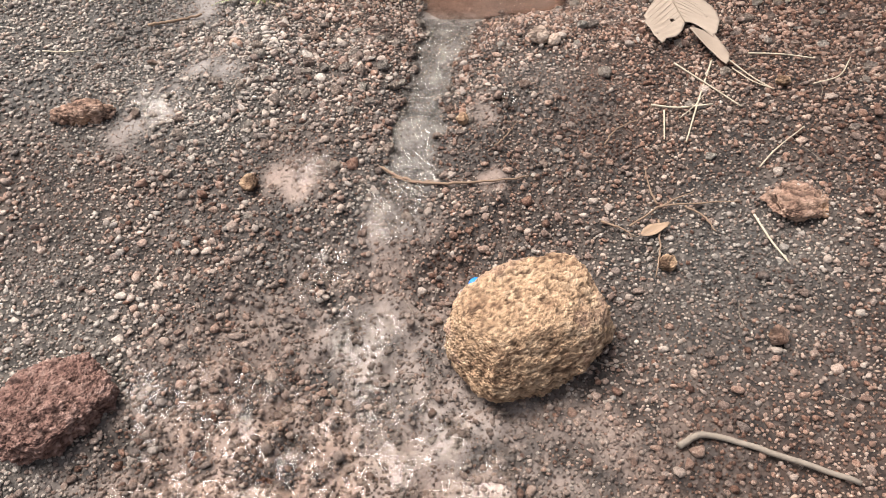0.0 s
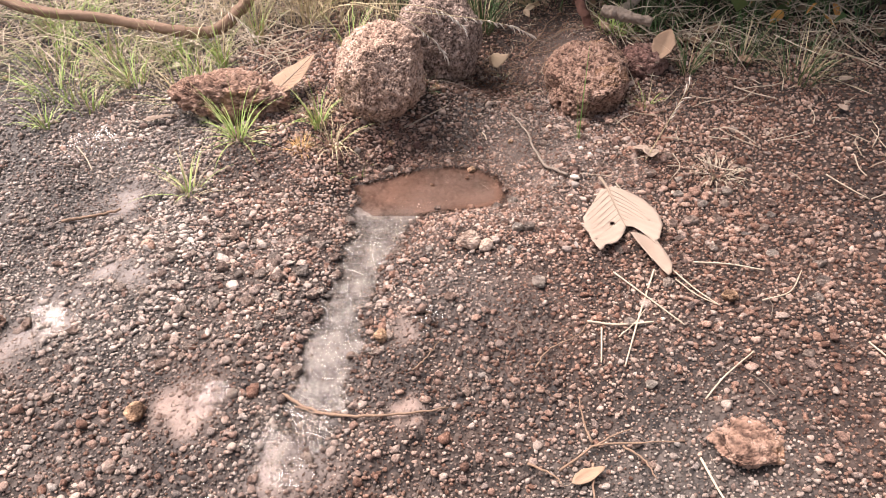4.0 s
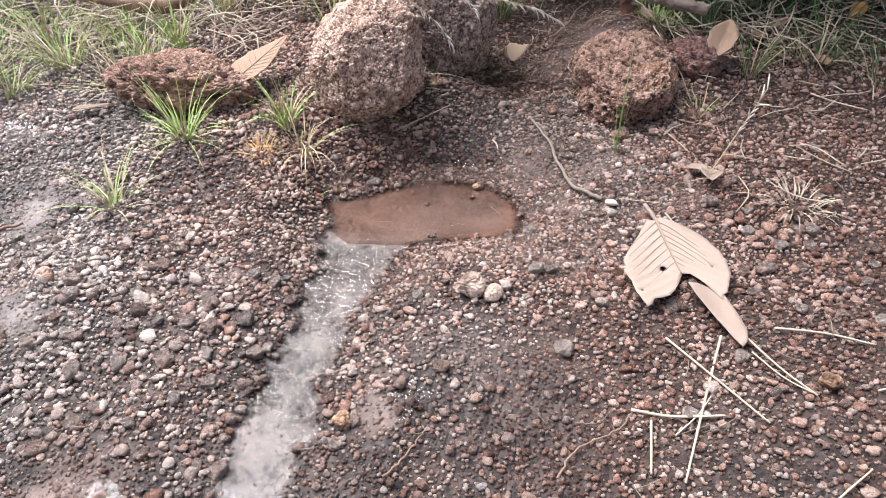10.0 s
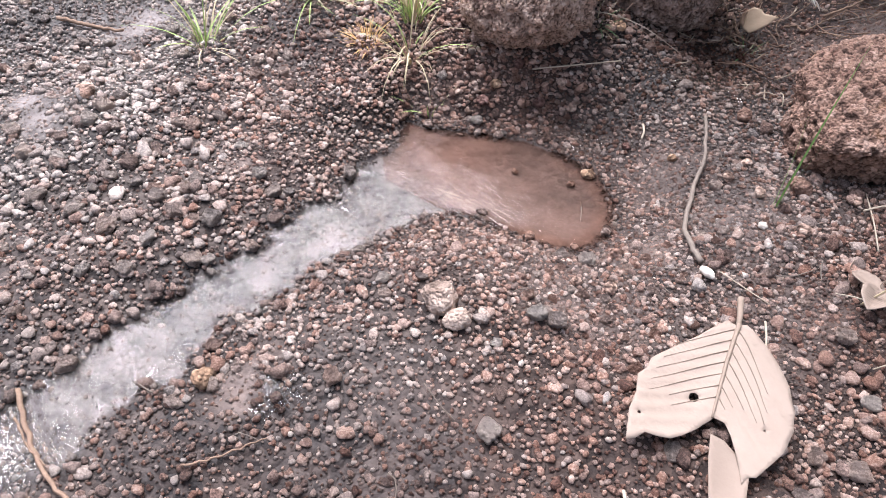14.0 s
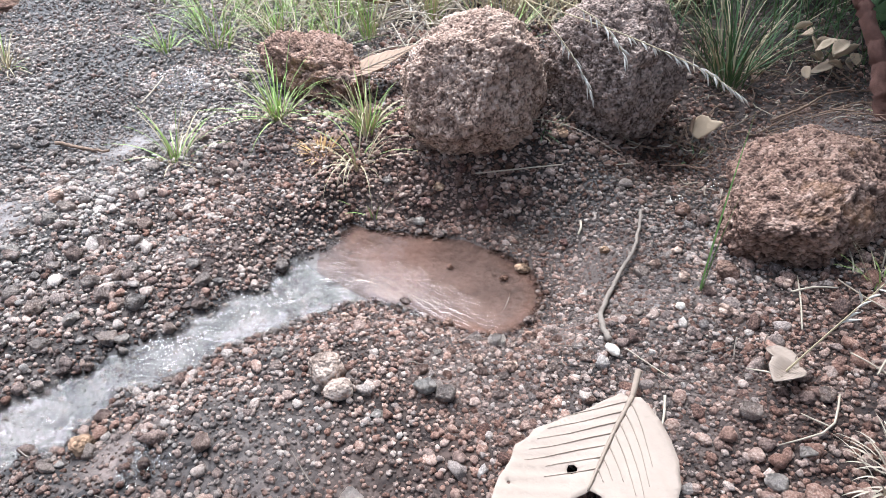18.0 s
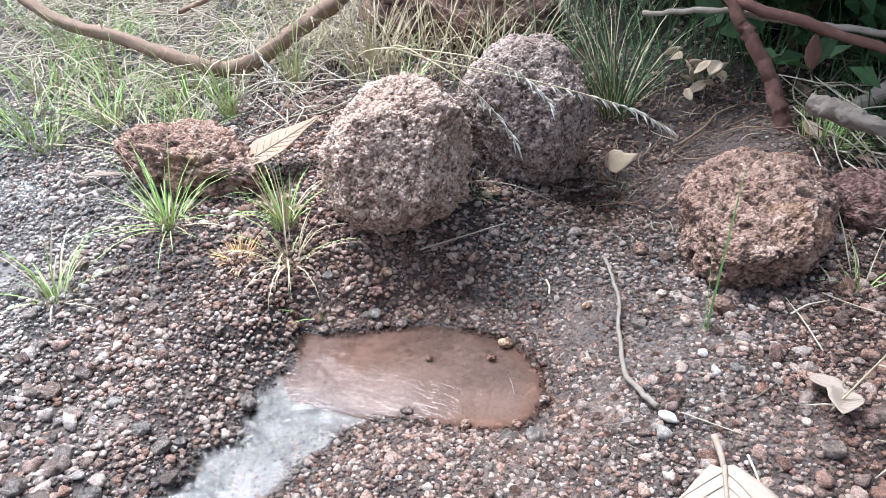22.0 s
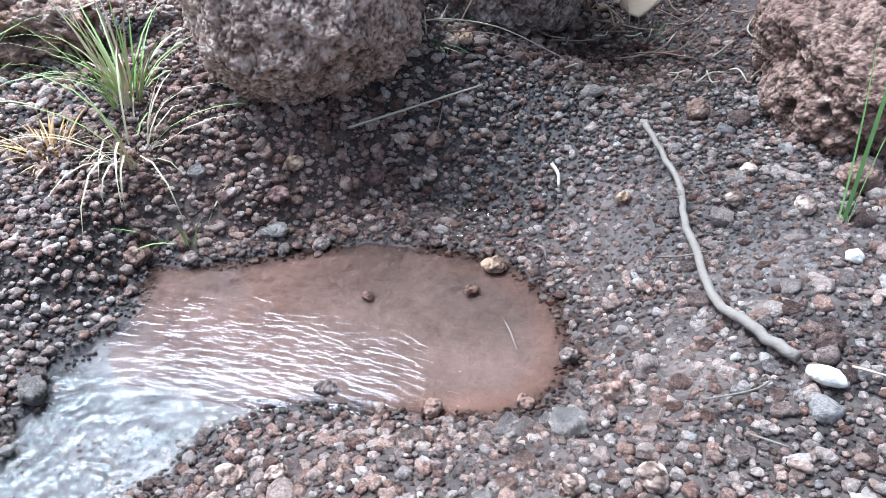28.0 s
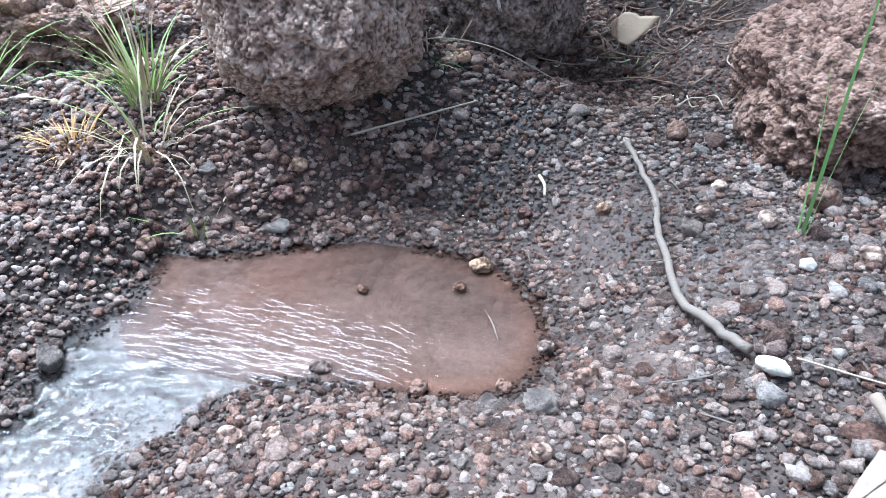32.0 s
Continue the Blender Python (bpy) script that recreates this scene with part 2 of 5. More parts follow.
M_BARK = plain_material("brown_bark", [(0.1, (0.13, 0.08, 0.055)), (0.9, (0.28, 0.19, 0.13))], 90, 0.9, 0.002)
M_BARK_RED = plain_material("red_bark", [(0.1, (0.06, 0.028, 0.02)), (0.9, (0.26, 0.13, 0.095))], 110, 0.9, 0.002)
M_BARK_GREY = plain_material("grey_bark", [(0.1, (0.14, 0.105, 0.08)), (0.5, (0.30, 0.24, 0.19)), (0.9, (0.46, 0.385, 0.31))], 150, 0.9, 0.006)
M_GRASS = plain_material("grass_blade", [(0.1, (0.13, 0.21, 0.05)), (0.6, (0.31, 0.42, 0.125)), (1.0, (0.54, 0.57, 0.27))], 30, 0.6, 0.0002)
M_BLADE = plain_material("broad_green_blade", [(0.1, (0.10, 0.19, 0.05)), (0.9, (0.22, 0.34, 0.10))], 30, 0.6, 0.0002)
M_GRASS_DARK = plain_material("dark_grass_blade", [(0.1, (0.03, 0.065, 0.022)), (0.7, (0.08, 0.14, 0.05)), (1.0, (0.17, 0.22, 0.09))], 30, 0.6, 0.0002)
M_DRY_GRASS = plain_material("dry_grass_blade", [(0.1, (0.26, 0.20, 0.115)), (0.6, (0.44, 0.365, 0.225)), (1.0, (0.64, 0.56, 0.40))], 30, 0.7, 0.0002)
M_ORANGE_GRASS = plain_material("ochre_grass_blade", [(0.1, (0.38, 0.20, 0.07)), (1.0, (0.62, 0.42, 0.18))], 30, 0.7, 0.0002)
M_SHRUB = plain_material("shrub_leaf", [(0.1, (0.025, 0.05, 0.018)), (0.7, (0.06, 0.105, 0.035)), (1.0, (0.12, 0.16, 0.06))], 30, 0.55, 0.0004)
M_PALE_STONE = plain_material("pale_stone", [(0.1, (0.48, 0.41, 0.33)), (0.9, (0.68, 0.61, 0.52))], 150, 0.8, 0.002, "object")
M_BLUE = plain_material("blue_plastic", [(0.1, (0.01, 0.16, 0.55)), (1.0, (0.02, 0.24, 0.70))], 30, 0.35, 0.0001, "object", 0.5)


# ---- mesh helpers ----
def mesh_from(name, verts, faces, material, smooth=True, attrs=None):
    me = bpy.data.meshes.new(name)
    verts = np.asarray(verts, np.float32).reshape(-1, 3)
    faces = np.asarray(faces, np.int32)
    me.vertices.add(len(verts))
    me.vertices.foreach_set("co", verts.ravel())
    k = faces.shape[1]
    me.loops.add(faces.size)
    me.loops.foreach_set("vertex_index", faces.ravel())
    me.polygons.add(len(faces))
    me.polygons.foreach_set("loop_start", np.arange(0, faces.size, k, dtype=np.int32))
    me.polygons.foreach_set("use_smooth", np.full(len(faces), smooth))
    for key, val in (attrs or {}).items():
        me.attributes.new(key, "FLOAT", "POINT").data.foreach_set("value", np.asarray(val, np.float32))
    me.update(calc_edges=True)
    me.validate()
    me.materials.append(material)
    return me


def part(name, bm, material, parent, label=""):
    """Links a bmesh (or a ready mesh) as one mesh object under a thing or a part."""
    if isinstance(bm, bmesh.types.BMesh):
        me = bpy.data.meshes.new(name)
        bm.to_mesh(me)
        bm.free()
        me.materials.append(material)
        for p in me.polygons:
            p.use_smooth = True
    else:
        me = bm
    ob = new(name, me)
    ob.parent = parent
    return tagged(ob, label)


def thing(name, at, label, category, group="", kind=""):
    ob = new(name)
    ob.empty_display_size = 0.02
    ob.matrix_world = pose(*at)
    return tagged(ob, label, category, group, kind)


GRID = np.random.RandomState(5).rand(9, 97, 97)


def vnoise(x, y, scale, seed=0):
    """Smooth value noise, 0 to 1."""
    x, y = np.asarray(x) * scale + 40.3, np.asarray(y) * scale + 31.7
    ix, iy = np.floor(x).astype(int), np.floor(y).astype(int)
    fx, fy = x - ix, y - iy
    fx, fy = fx * fx * (3 - 2 * fx), fy * fy * (3 - 2 * fy)
    t = GRID[seed]
    a, b, c, d = t[ix % 97, iy % 97], t[(ix + 1) % 97, iy % 97], t[ix % 97, (iy + 1) % 97], t[(ix + 1) % 97, (iy + 1) % 97]
    return (a * (1 - fx) + b * fx) * (1 - fy) + (c * (1 - fx) + d * fx) * fy


def smooth(v, a, b):
    t = np.clip((np.asarray(v, float) - a) / (b - a), 0, 1)
    return t * t * (3 - 2 * t)


# ---- the lie of the land: a gentle slope with low mounds, a small basin and a rill ----
WATER = 0.046
MOUNDS = [(-0.35, 1.15, 0.16, -0.0151), (-0.15, 1.42, 0.10, 0.0349), (-0.30, 1.42, 0.10, 0.012), (0.08, 1.37, 0.09, -0.0302), (0.0, 1.36, 0.07, -0.0574),
          (0.17, 1.37, 0.07, -0.0558), (0.10, 1.50, 0.05, -0.0538), (0.37, 1.36, 0.10, -0.0016), (0.15, 1.12, 0.10, 0.0158), (-0.02, 0.95, 0.12, 0.0143),
          (0.33, 0.72, 0.2, -0.0284), (0.6, 1.0, 0.18, 0.0155), (0.6, 1.35, 0.2, 0.005), (0.2, 1.68, 0.15, -0.0403), (-0.4, 1.7, 0.25, 0.0138),
          (-0.55, 1.0, 0.2, 0.0213), (0.0, 1.6, 0.12, 0.0605), (0.42, 1.73, 0.075, 0.055)]
# smaller rises and dips on top of them
DIPS = [(-0.5, 0.7, 0.28, -0.0181), (0.12, 1.63, 0.28, -0.0096), (0.64, 0.79, 0.14, 0.0192), (-0.18, 1.01, 0.14, 0.0164), (-0.45, 1.42, 0.14, -0.0075),
        (-0.34, 1.13, 0.08, 0.0277), (-0.14, 1.42, 0.08, -0.0329), (-0.06, 1.29, 0.08, 0.0359), (-0.16, 1.26, 0.08, -0.0113), (-0.18, 0.67, 0.08, -0.0184),
        (-0.16, 0.8, 0.08, 0.0176), (0.71, 0.95, 0.08, 0.0152), (0.58, 1.18, 0.08, -0.0101), (0.39, 1.32, 0.08, 0.0213), (0.39, 1.32, 0.14, -0.0124),
        (0.22, 0.66, 0.08, -0.0102), (0.39, 0.63, 0.08, 0.0088), (-0.5, 1.5, 0.28, -0.0126), (0.0, 0.92, 0.08, 0.0098), (-0.5, 0.7, 0.4, -0.0121)]
POOL = [(-0.055, 1.362), (-0.011, 1.376), (0.033, 1.400), (0.07, 1.426), (0.123, 1.428), (0.173, 1.424), (0.210, 1.390), (0.224, 1.345), (0.220, 1.315),
        (0.203, 1.292), (0.167, 1.279), (0.115, 1.274), (0.062, 1.262), (0.0, 1.262), (-0.034, 1.30)]
RILL = np.array([(0.70, -0.065, 0.012, 0.004), (0.84, -0.056, 0.034, 0.020), (0.88, -0.051, 0.036, 0.027), (0.95, -0.046, 0.036, 0.033), (1.05, -0.032, 0.029, 0.038),
                 (1.17, -0.008, 0.037, 0.042), (1.24, 0.006, 0.050, 0.045), (1.30, 0.016, 0.054, 0.046)])


def pool_distance(x, y):
    """Distance to the pool's rim, negative inside."""
    x, y = np.asarray(x, float), np.asarray(y, float)
    d, inside = np.full(x.shape, 1e9), np.zeros(x.shape, bool)
    for (ax, ay), (bx, by) in zip(POOL, POOL[1:] + POOL[:1]):
        ex, ey = bx - ax, by - ay
        t = np.clip(((x - ax) * ex + (y - ay) * ey) / (ex * ex + ey * ey), 0, 1)
        d = np.minimum(d, np.hypot(x - ax - t * ex, y - ay - t * ey))
        inside ^= ((ay > y) != (by > y)) & (x < ex * (y - ay) / (by - ay + 1e-12) + ax)
    return np.where(inside, -d, d)


def rill(y):
    y = np.asarray(y, float)
    sway, swell = 0.004 * np.sin(47 * y + 1.0) + 0.0025 * np.sin(121 * y), 0.005 * np.sin(61 * y) + 0.0035 * np.sin(139 * y + 2.0)
    return np.interp(y, RILL[:, 0], RILL[:, 1]) + sway, np.interp(y, RILL[:, 0], RILL[:, 2]) + swell, np.interp(y, RILL[:, 0], RILL[:, 3])


def height(x, y):
    x, y = np.asarray(x, float), np.asarray(y, float)
    yy = np.where(y > 2.2, 2.2 + 0.9 * np.tanh((y - 2.2) / 0.9), np.where(y < 0.2, 0.2 - 0.9 * np.tanh((0.2 - y) / 0.9), y))
    h = -0.0882 + 0.0392 * 1.2 * np.tanh(x / 1.2) + 0.1338 * yy
    for a, b, s, k in MOUNDS + DIPS:
        h = h + k * np.exp(-((x - a) ** 2 + (y - b) ** 2) / (2 * s * s))
    h = h + 0.010 * (vnoise(x, y, 14, 1) - 0.5) + 0.006 * (vnoise(x, y, 37, 2) - 0.5)
    low = np.exp(-(((x + 0.14) / 0.34) ** 2 + ((y - 0.45) / 0.36) ** 2) ** 2)
    h = h + low * (0.016 * (vnoise(x, y, 48, 7) - 0.5) + 0.014 * (vnoise(x, y, 90, 8) - 0.5))
    wob = 0.010 * (vnoise(x, y, 45, 3) - 0.5) + 0.006 * (vnoise(x, y, 110, 5) - 0.5)
    c, w, z = rill(y)
    d = np.abs(x - c) - w + wob
    on = smooth(y, 0.70, 0.86) * (1 - smooth(y, 1.29, 1.33))
    bank = np.where(d < 0, z - 0.003 - 0.003 * smooth(-d, 0, 0.02), z + 0.001 + (np.maximum(h, z + 0.006) - z) * smooth(d, -0.01, 0.11))
    h = h * (1 - on) + np.where(d < 0.11, bank, h) * on
    d = pool_distance(x, y) + wob
    bowl = np.where(d < 0, WATER - 0.001 - 0.016 * smooth(-d, 0, 0.06), WATER + 0.001 + (np.maximum(h, WATER + 0.004) - WATER) * smooth(d, 0, 0.045))
    mouth = (np.abs(x - c) < w + 0.03) & (y < 1.31)
    return np.where((d < 0.045) & (h > -1), np.where(mouth, np.minimum(h, bowl), bowl), h)


def hz(x, y):
    return float(height(np.array([x]), np.array([y]))[0])


def in_rill(x, y):
    c, w, z = rill(y)
    return (np.abs(x - c) < w - 0.004) & (y > 0.84) & (y < 1.27)


# the last wide patches below the rill also carry painted sky sheen
MUD = [(-0.10, 1.195, 0.035), (-0.205, 0.85, 0.045), (-0.44, 1.285, 0.07), (0.09, 0.976, 0.022),
       (-0.22, 0.88, 0.045), (-0.39, 1.10, 0.045), (-0.48, 1.02, 0.055), (-0.08, 0.775, 0.055), (-0.10, 0.59, 0.07), (-0.02, 0.44, 0.075), (0.05, 0.84, 0.02)]


def mud_at(x, y):
    m = np.zeros(np.shape(x))
    u = x + 0.07 * (vnoise(x, y, 16, 2) - 0.5) + 0.03 * (vnoise(x, y, 55, 5) - 0.5)
    v = y + 0.07 * (vnoise(x, y, 16, 8) - 0.5) + 0.03 * (vnoise(x, y, 55, 1) - 0.5)
    for a, b, r in MUD:
        m = np.maximum(m, np.exp(-((u - a) ** 2 + (v - b) ** 2) / (r * r)))
    m = np.clip(m * 1.6 * (0.1 + 0.7 * vnoise(x, y, 30, 4) + 0.5 * vnoise(x, y, 75, 6)) - 0.15, 0, 1)
    return np.maximum(m, smooth(-pool_distance(x, y), -0.004, 0.012) * (0.55 + 0.45 * vnoise(x, y, 40, 3)))


def silt_at(x, y):
    """Fine damp soil in which the gravel lies half buried: round the pool, the seep and the slope right of it."""
    s = np.zeros(np.shape(x))
    for a, b, r, k in ((0.33, 1.40, 0.06, 1.0), (0.27, 1.32, 0.05, 0.9), (0.24, 1.22, 0.07, 0.8), (0.14, 1.20, 0.06, 0.6), (0.42, 1.28, 0.06, 0.6), (0.02, 1.44, 0.05, 0.6), (-0.04, 1.41, 0.04, 0.7), (0.24, 1.45, 0.06, 0.8), (0.12, 1.46, 0.05, 0.7), (0.38, 1.74, 0.10, 0.9), (0.2, 1.02, 0.08, 0.6)):
        s = np.maximum(s, k * np.exp(-((x - a) ** 2 + (y - b) ** 2) / (r * r)))
    return np.clip(s * (0.35 + 1.1 * vnoise(x, y, 34, 3)), 0, 1)


def coat_at(x, y):
    """Where mud lies over the pebbles: the seep below the rill. In the rill, pale silt with painted sky sheen."""
    c = np.exp(-(((x + 0.14) / 0.30) ** 2 + ((y - 0.40) / 0.30) ** 2) ** 2) + 0.35 * np.exp(-((x - 0.22) ** 2 + (y - 0.45) ** 2) / 0.008)
    k, w, z = rill(y)
    silt_sheen = (1 - smooth(np.abs(x - k) - w, -0.006, 0.006)) * (y > 0.8) * (y < 1.33)
    return np.clip(np.maximum(0.28 * silt_at(x, y), np.maximum(np.maximum(1.1 * c * smooth(0.5 * vnoise(x, y, 26, 7) + 0.5 * vnoise(x, y, 64, 2), 0.36, 0.62), mud_at(x, y)), silt_sheen * 0.85 * vnoise(x, y, 55, 2) ** 1.2)), 0, 1)


FOCUS = (-0.16, 1.14, 0.52, 1.66)


def in_focus(x, y):
    return (x > FOCUS[0]) & (x < FOCUS[2]) & (y > FOCUS[1]) & (y < FOCUS[3])


def wet_shade_at(x, y):
    c, w, z = rill(y)
    d = np.where((y > 0.8) & (y < 1.3), np.abs(x - c) - w, 1.0)
    d = np.minimum(d, pool_distance(x, y))
    wet = np.exp(-np.maximum(d, 0) / 0.018)
    # real wet spots; those near (0.26-0.40, 1.72-1.82) also paint the shrub's shade
    for a, b, r, k in ((0.15, 1.50, 0.07, 1.0), (0.17, 1.58, 0.08, 1.0), (0.28, 1.60, 0.09, 0.9), (0.30, 1.46, 0.08, 0.7), (0.38, 1.77, 0.15, 0.65), (0.22, 1.67, 0.09, 0.9), (0.25, 1.50, 0.05, 0.7), (-0.08, 0.78, 0.07, 1.0), (-0.11, 0.58, 0.10, 1.0),
                       (-0.02, 0.42, 0.12, 1.0), (-0.2, 0.45, 0.16, 0.9), (-0.25, 0.62, 0.12, 0.7), (0.09, 0.976, 0.03, 1.0), (-0.2, 0.85, 0.06, 0.7), (0.12, 0.35, 0.1, 0.8),
                       # from x 0.40 to 0.65, y 0.62 to 1.30: darker gravel
                       (-0.55, 1.45, 0.16, 0.45), (-0.5, 1.02, 0.12, 0.45), (-0.45, 1.3, 0.06, 0.5), (0.05, 0.72, 0.09, 0.6), (0.40, 0.62, 0.20, 0.55), (0.42, 0.85, 0.12, 0.4), (0.26, 1.72, 0.10, 0.5), (0.62, 0.95, 0.22, 0.4), (0.65, 1.30, 0.18, 0.35), (0.40, 1.82, 0.10, 0.6)):
        wet = np.maximum(wet, k * np.exp(-((x - a) ** 2 + (y - b) ** 2) / (r * r)))
    damp = 0.6 * smooth(vnoise(x, y, 6, 2) + 0.5 * vnoise(x, y, 16, 7), 0.72, 1.02)
    # less darkening on the bank, to offset the boulder's shade there
    wet = wet * (1 - 0.9 * smooth(y, 1.41, 1.44) * (1 - smooth(x, 0.05, 0.13)))
    return np.clip(np.maximum(wet * (0.55 + 0.8 * vnoise(x, y, 26, 5)), damp * (1 - 0.9 * in_focus(x, y)) * (1 - 0.8 * np.exp(-(((x + 0.27) / 0.2) ** 2 + ((y - 1.07) / 0.16) ** 2)))), 0, 1)


def tone_at(x, y):
    """0: grey gravel, 1: red laterite."""
    t = 0.75 + 0.5 * (vnoise(x, y, 6, 6) - 0.5)
    t = t - 0.75 * smooth(-x, 0.22, 0.42) * smooth(y, 0.85, 1.05) - 0.6 * smooth(-x, 0.3, 0.5) * (1 - smooth(y, 0.6, 0.9))
    t = t - 0.55 * np.exp(-(((x + 0.27) / 0.22) ** 2 + ((y - 1.08) / 0.24) ** 2)) + 0.25 * smooth(x, 0.12, 0.3) * (1 - 1.1 * smooth(y, 1.12, 1.22) * (1 - smooth(x, 0.40, 0.5)))
    t = t + 0.4 * np.exp(-((x + 0.10) ** 2 + (y - 1.41) ** 2) / 0.006) - 0.4 * (pool_distance(x, y) < 0.0) * smooth(x, 0.0, 0.1)
    t = t - 0.6 * np.exp(-((x - 0.38) ** 2 + (y - 0.72) ** 2) / 0.05) - 0.35 * np.exp(-((x - 0.33) ** 2 + (y - 1.38) ** 2) / 0.01)
    # greyer rill bed: pale silt plus sky sheen put into its colour
    k, w, z = rill(y)
    t = t - 0.9 * (1 - smooth(np.abs(x - k) - w, -0.005, 0.005)) * smooth(y, 0.8, 0.86) * (1 - smooth(y, 1.24, 1.32))
    t = t + 0.5 * np.exp(-((x - 0.02) ** 2 + (y - 1.46) ** 2) / 0.006) + 0.7 * smooth(y, 1.60, 1.66) * smooth(x, 0.12, 0.2) + 0.2 * smooth(x, 0.4, 0.7)
    # paler wet silt in the seep, with the sky's sheen painted in
    for a, b in ((-0.08, 0.775), (-0.10, 0.59), (-0.02, 0.44)):
        t = t - 0.6 * np.exp(-((x - a) ** 2 + (y - b) ** 2) / 0.006)
    rim = pool_distance(x, y)
    t = t + 0.8 * smooth(rim, -0.028, -0.006) * (1 - smooth(rim, 0.0, 0.012)) * smooth(x, 0.10, 0.16)
    t = np.clip(t, 0.05, 1)
    return 0.65 + (t - 0.65) * np.exp(-((x / 1.6) ** 2 + ((y - 1.2) / 1.6) ** 2))


def axis(lo, hi, step, far):
    a = list(np.arange(lo, hi, step))
    out, k = [], step
    while True:
        k *= 1.35
        nxt = (out[-1] if out else a[-1]) + k
        if nxt > far:
            break
        out.append(nxt)
    back, k = [], step
    while True:
        k *= 1.35
        nxt = (back[-1] if back else a[0]) - k
        if nxt < -far:
            break
        back.append(nxt)
    return np.array(back[::-1] + a + out)


gx, gy = axis(-1.5, 1.5, 0.0085, 900), axis(0.0, 2.6, 0.0085, 900)
XX, YY = np.meshgrid(gx, gy)
nx_, ny_ = len(gx), len(gy)
idx = np.arange(nx_ * ny_).reshape(ny_, nx_)
quads = np.stack([idx[:-1, :-1], idx[:-1, 1:], idx[1:, 1:], idx[1:, :-1]], -1).reshape(-1, 4)
fx_, fy_ = XX.ravel(), YY.ravel()
ground = new("ground", mesh_from("ground", np.stack([fx_, fy_, height(fx_, fy_)], 1), quads, M_GROUND, True,
                                 {"wet": wet_shade_at(fx_, fy_), "mud": coat_at(fx_, fy_), "tone": tone_at(fx_, fy_)}))
tagged(ground, "reddish brown laterite soil with grey patches and mud", "ground", kind="structure")

# ---- water ----
def ripple_at(x, y):
    """The inflow ruffles the pool's near half; its back and far end lie calm."""
    r = np.exp(-(((x - 0.105) / 0.075) ** 2 + ((y - 1.312) / 0.034) ** 2)) + 0.7 * np.exp(-(((x - 0.01) / 0.06) ** 2 + ((y - 1.30) / 0.05) ** 2))
    return np.clip(r * (0.5 + vnoise(x, y, 60, 4)), 0.05, 1)


def water_sheet(name, outline_x, outline_y, level, material, label):
    """A closed sheet of water over a grid of places, at the level given."""
    X, Y = np.meshgrid(outline_x, outline_y)
    i = np.arange(X.size).reshape(X.shape)
    q = np.stack([i[:-1, :-1], i[:-1, 1:], i[1:, 1:], i[1:, :-1]], -1).reshape(-1, 4)
    x, y = X.ravel(), Y.ravel()
    z, keep = level(x, y)
    q = q[keep[q].all(1)]
    ob = new(name, mesh_from(name, np.stack([x, y, z], 1), q, material, True, {"ripple": ripple_at(x, y)}))
    ob.visible_shadow = False
    return tagged(ob, label, "water", kind="structure")


def pool_level(x, y):
    return np.full(x.shape, WATER), (pool_distance(x, y) < 0.012) & (y > 1.258)


def rill_level(x, y):
    c, w, z = rill(y)
    z = z + 0.0016 * (vnoise(x, y, 70, 7) - 0.5) + 0.0008 * (vnoise(x, y, 120, 8) - 0.5)
    return np.where(y > 1.24, np.minimum(z, WATER), z), (np.abs(x - c) < w + 0.012) & (y > 0.80)


water_sheet("water_pool", np.linspace(-0.08, 0.26, 120), np.linspace(1.24, 1.46, 80), pool_level, M_WATER, "shallow pool of muddy brown water")
water_sheet("water_rill", np.linspace(-0.13, 0.09, 110), np.linspace(0.80, 1.262, 230), rill_level, M_STREAM, "thin sheet of running water reflecting the sky")


SEEPS = [(0.135, 1.468, 0.030), (0.205, 1.60, 0.035), (0.255, 1.625, 0.045),
         (-0.08, 0.785, 0.055), (-0.11, 0.59, 0.065), (-0.03, 0.44, 0.075), (0.09, 0.976, 0.026), (-0.20, 0.85, 0.040), (-0.25, 0.50, 0.10), (-0.18, 0.42, 0.10), (-0.31, 0.40, 0.08), (-0.10, 0.50, 0.07), (0.02, 0.38, 0.07), (-0.36, 0.52, 0.05), (-0.18, 0.70, 0.05), (-0.47, 1.02, 0.05), (-0.56, 1.47, 0.07)]


def seep_level(x, y):
    m = np.zeros(x.shape)
    for a, b, r in SEEPS:
        m = np.maximum(m, 1 - np.hypot(x - a, y - b) / r)
    m = np.where(m > 0, m + 0.9 * (vnoise(x, y, 55, 6) - 0.5) + 0.5 * (vnoise(x, y, 24, 1) - 0.5), 0)
    soft = sum(height(x + dx, y + dy) for dx, dy in ((0.007, 0), (-0.007, 0), (0, 0.007), (0, -0.007))) / 4
    return soft + 0.0017, (m > 0.12) & (pool_distance(x, y) > 0.010)


water_sheet("water_film", np.linspace(-0.66, 0.32, 260), np.linspace(0.30, 1.74, 382), seep_level, M_FILM, "thin film of seeping water between pebbles")


# ---- gravel ----
ICO = {}


def ico(sub):
    if sub not in ICO:
        ICO[sub] = ico_arrays(sub)
    return ICO[sub]


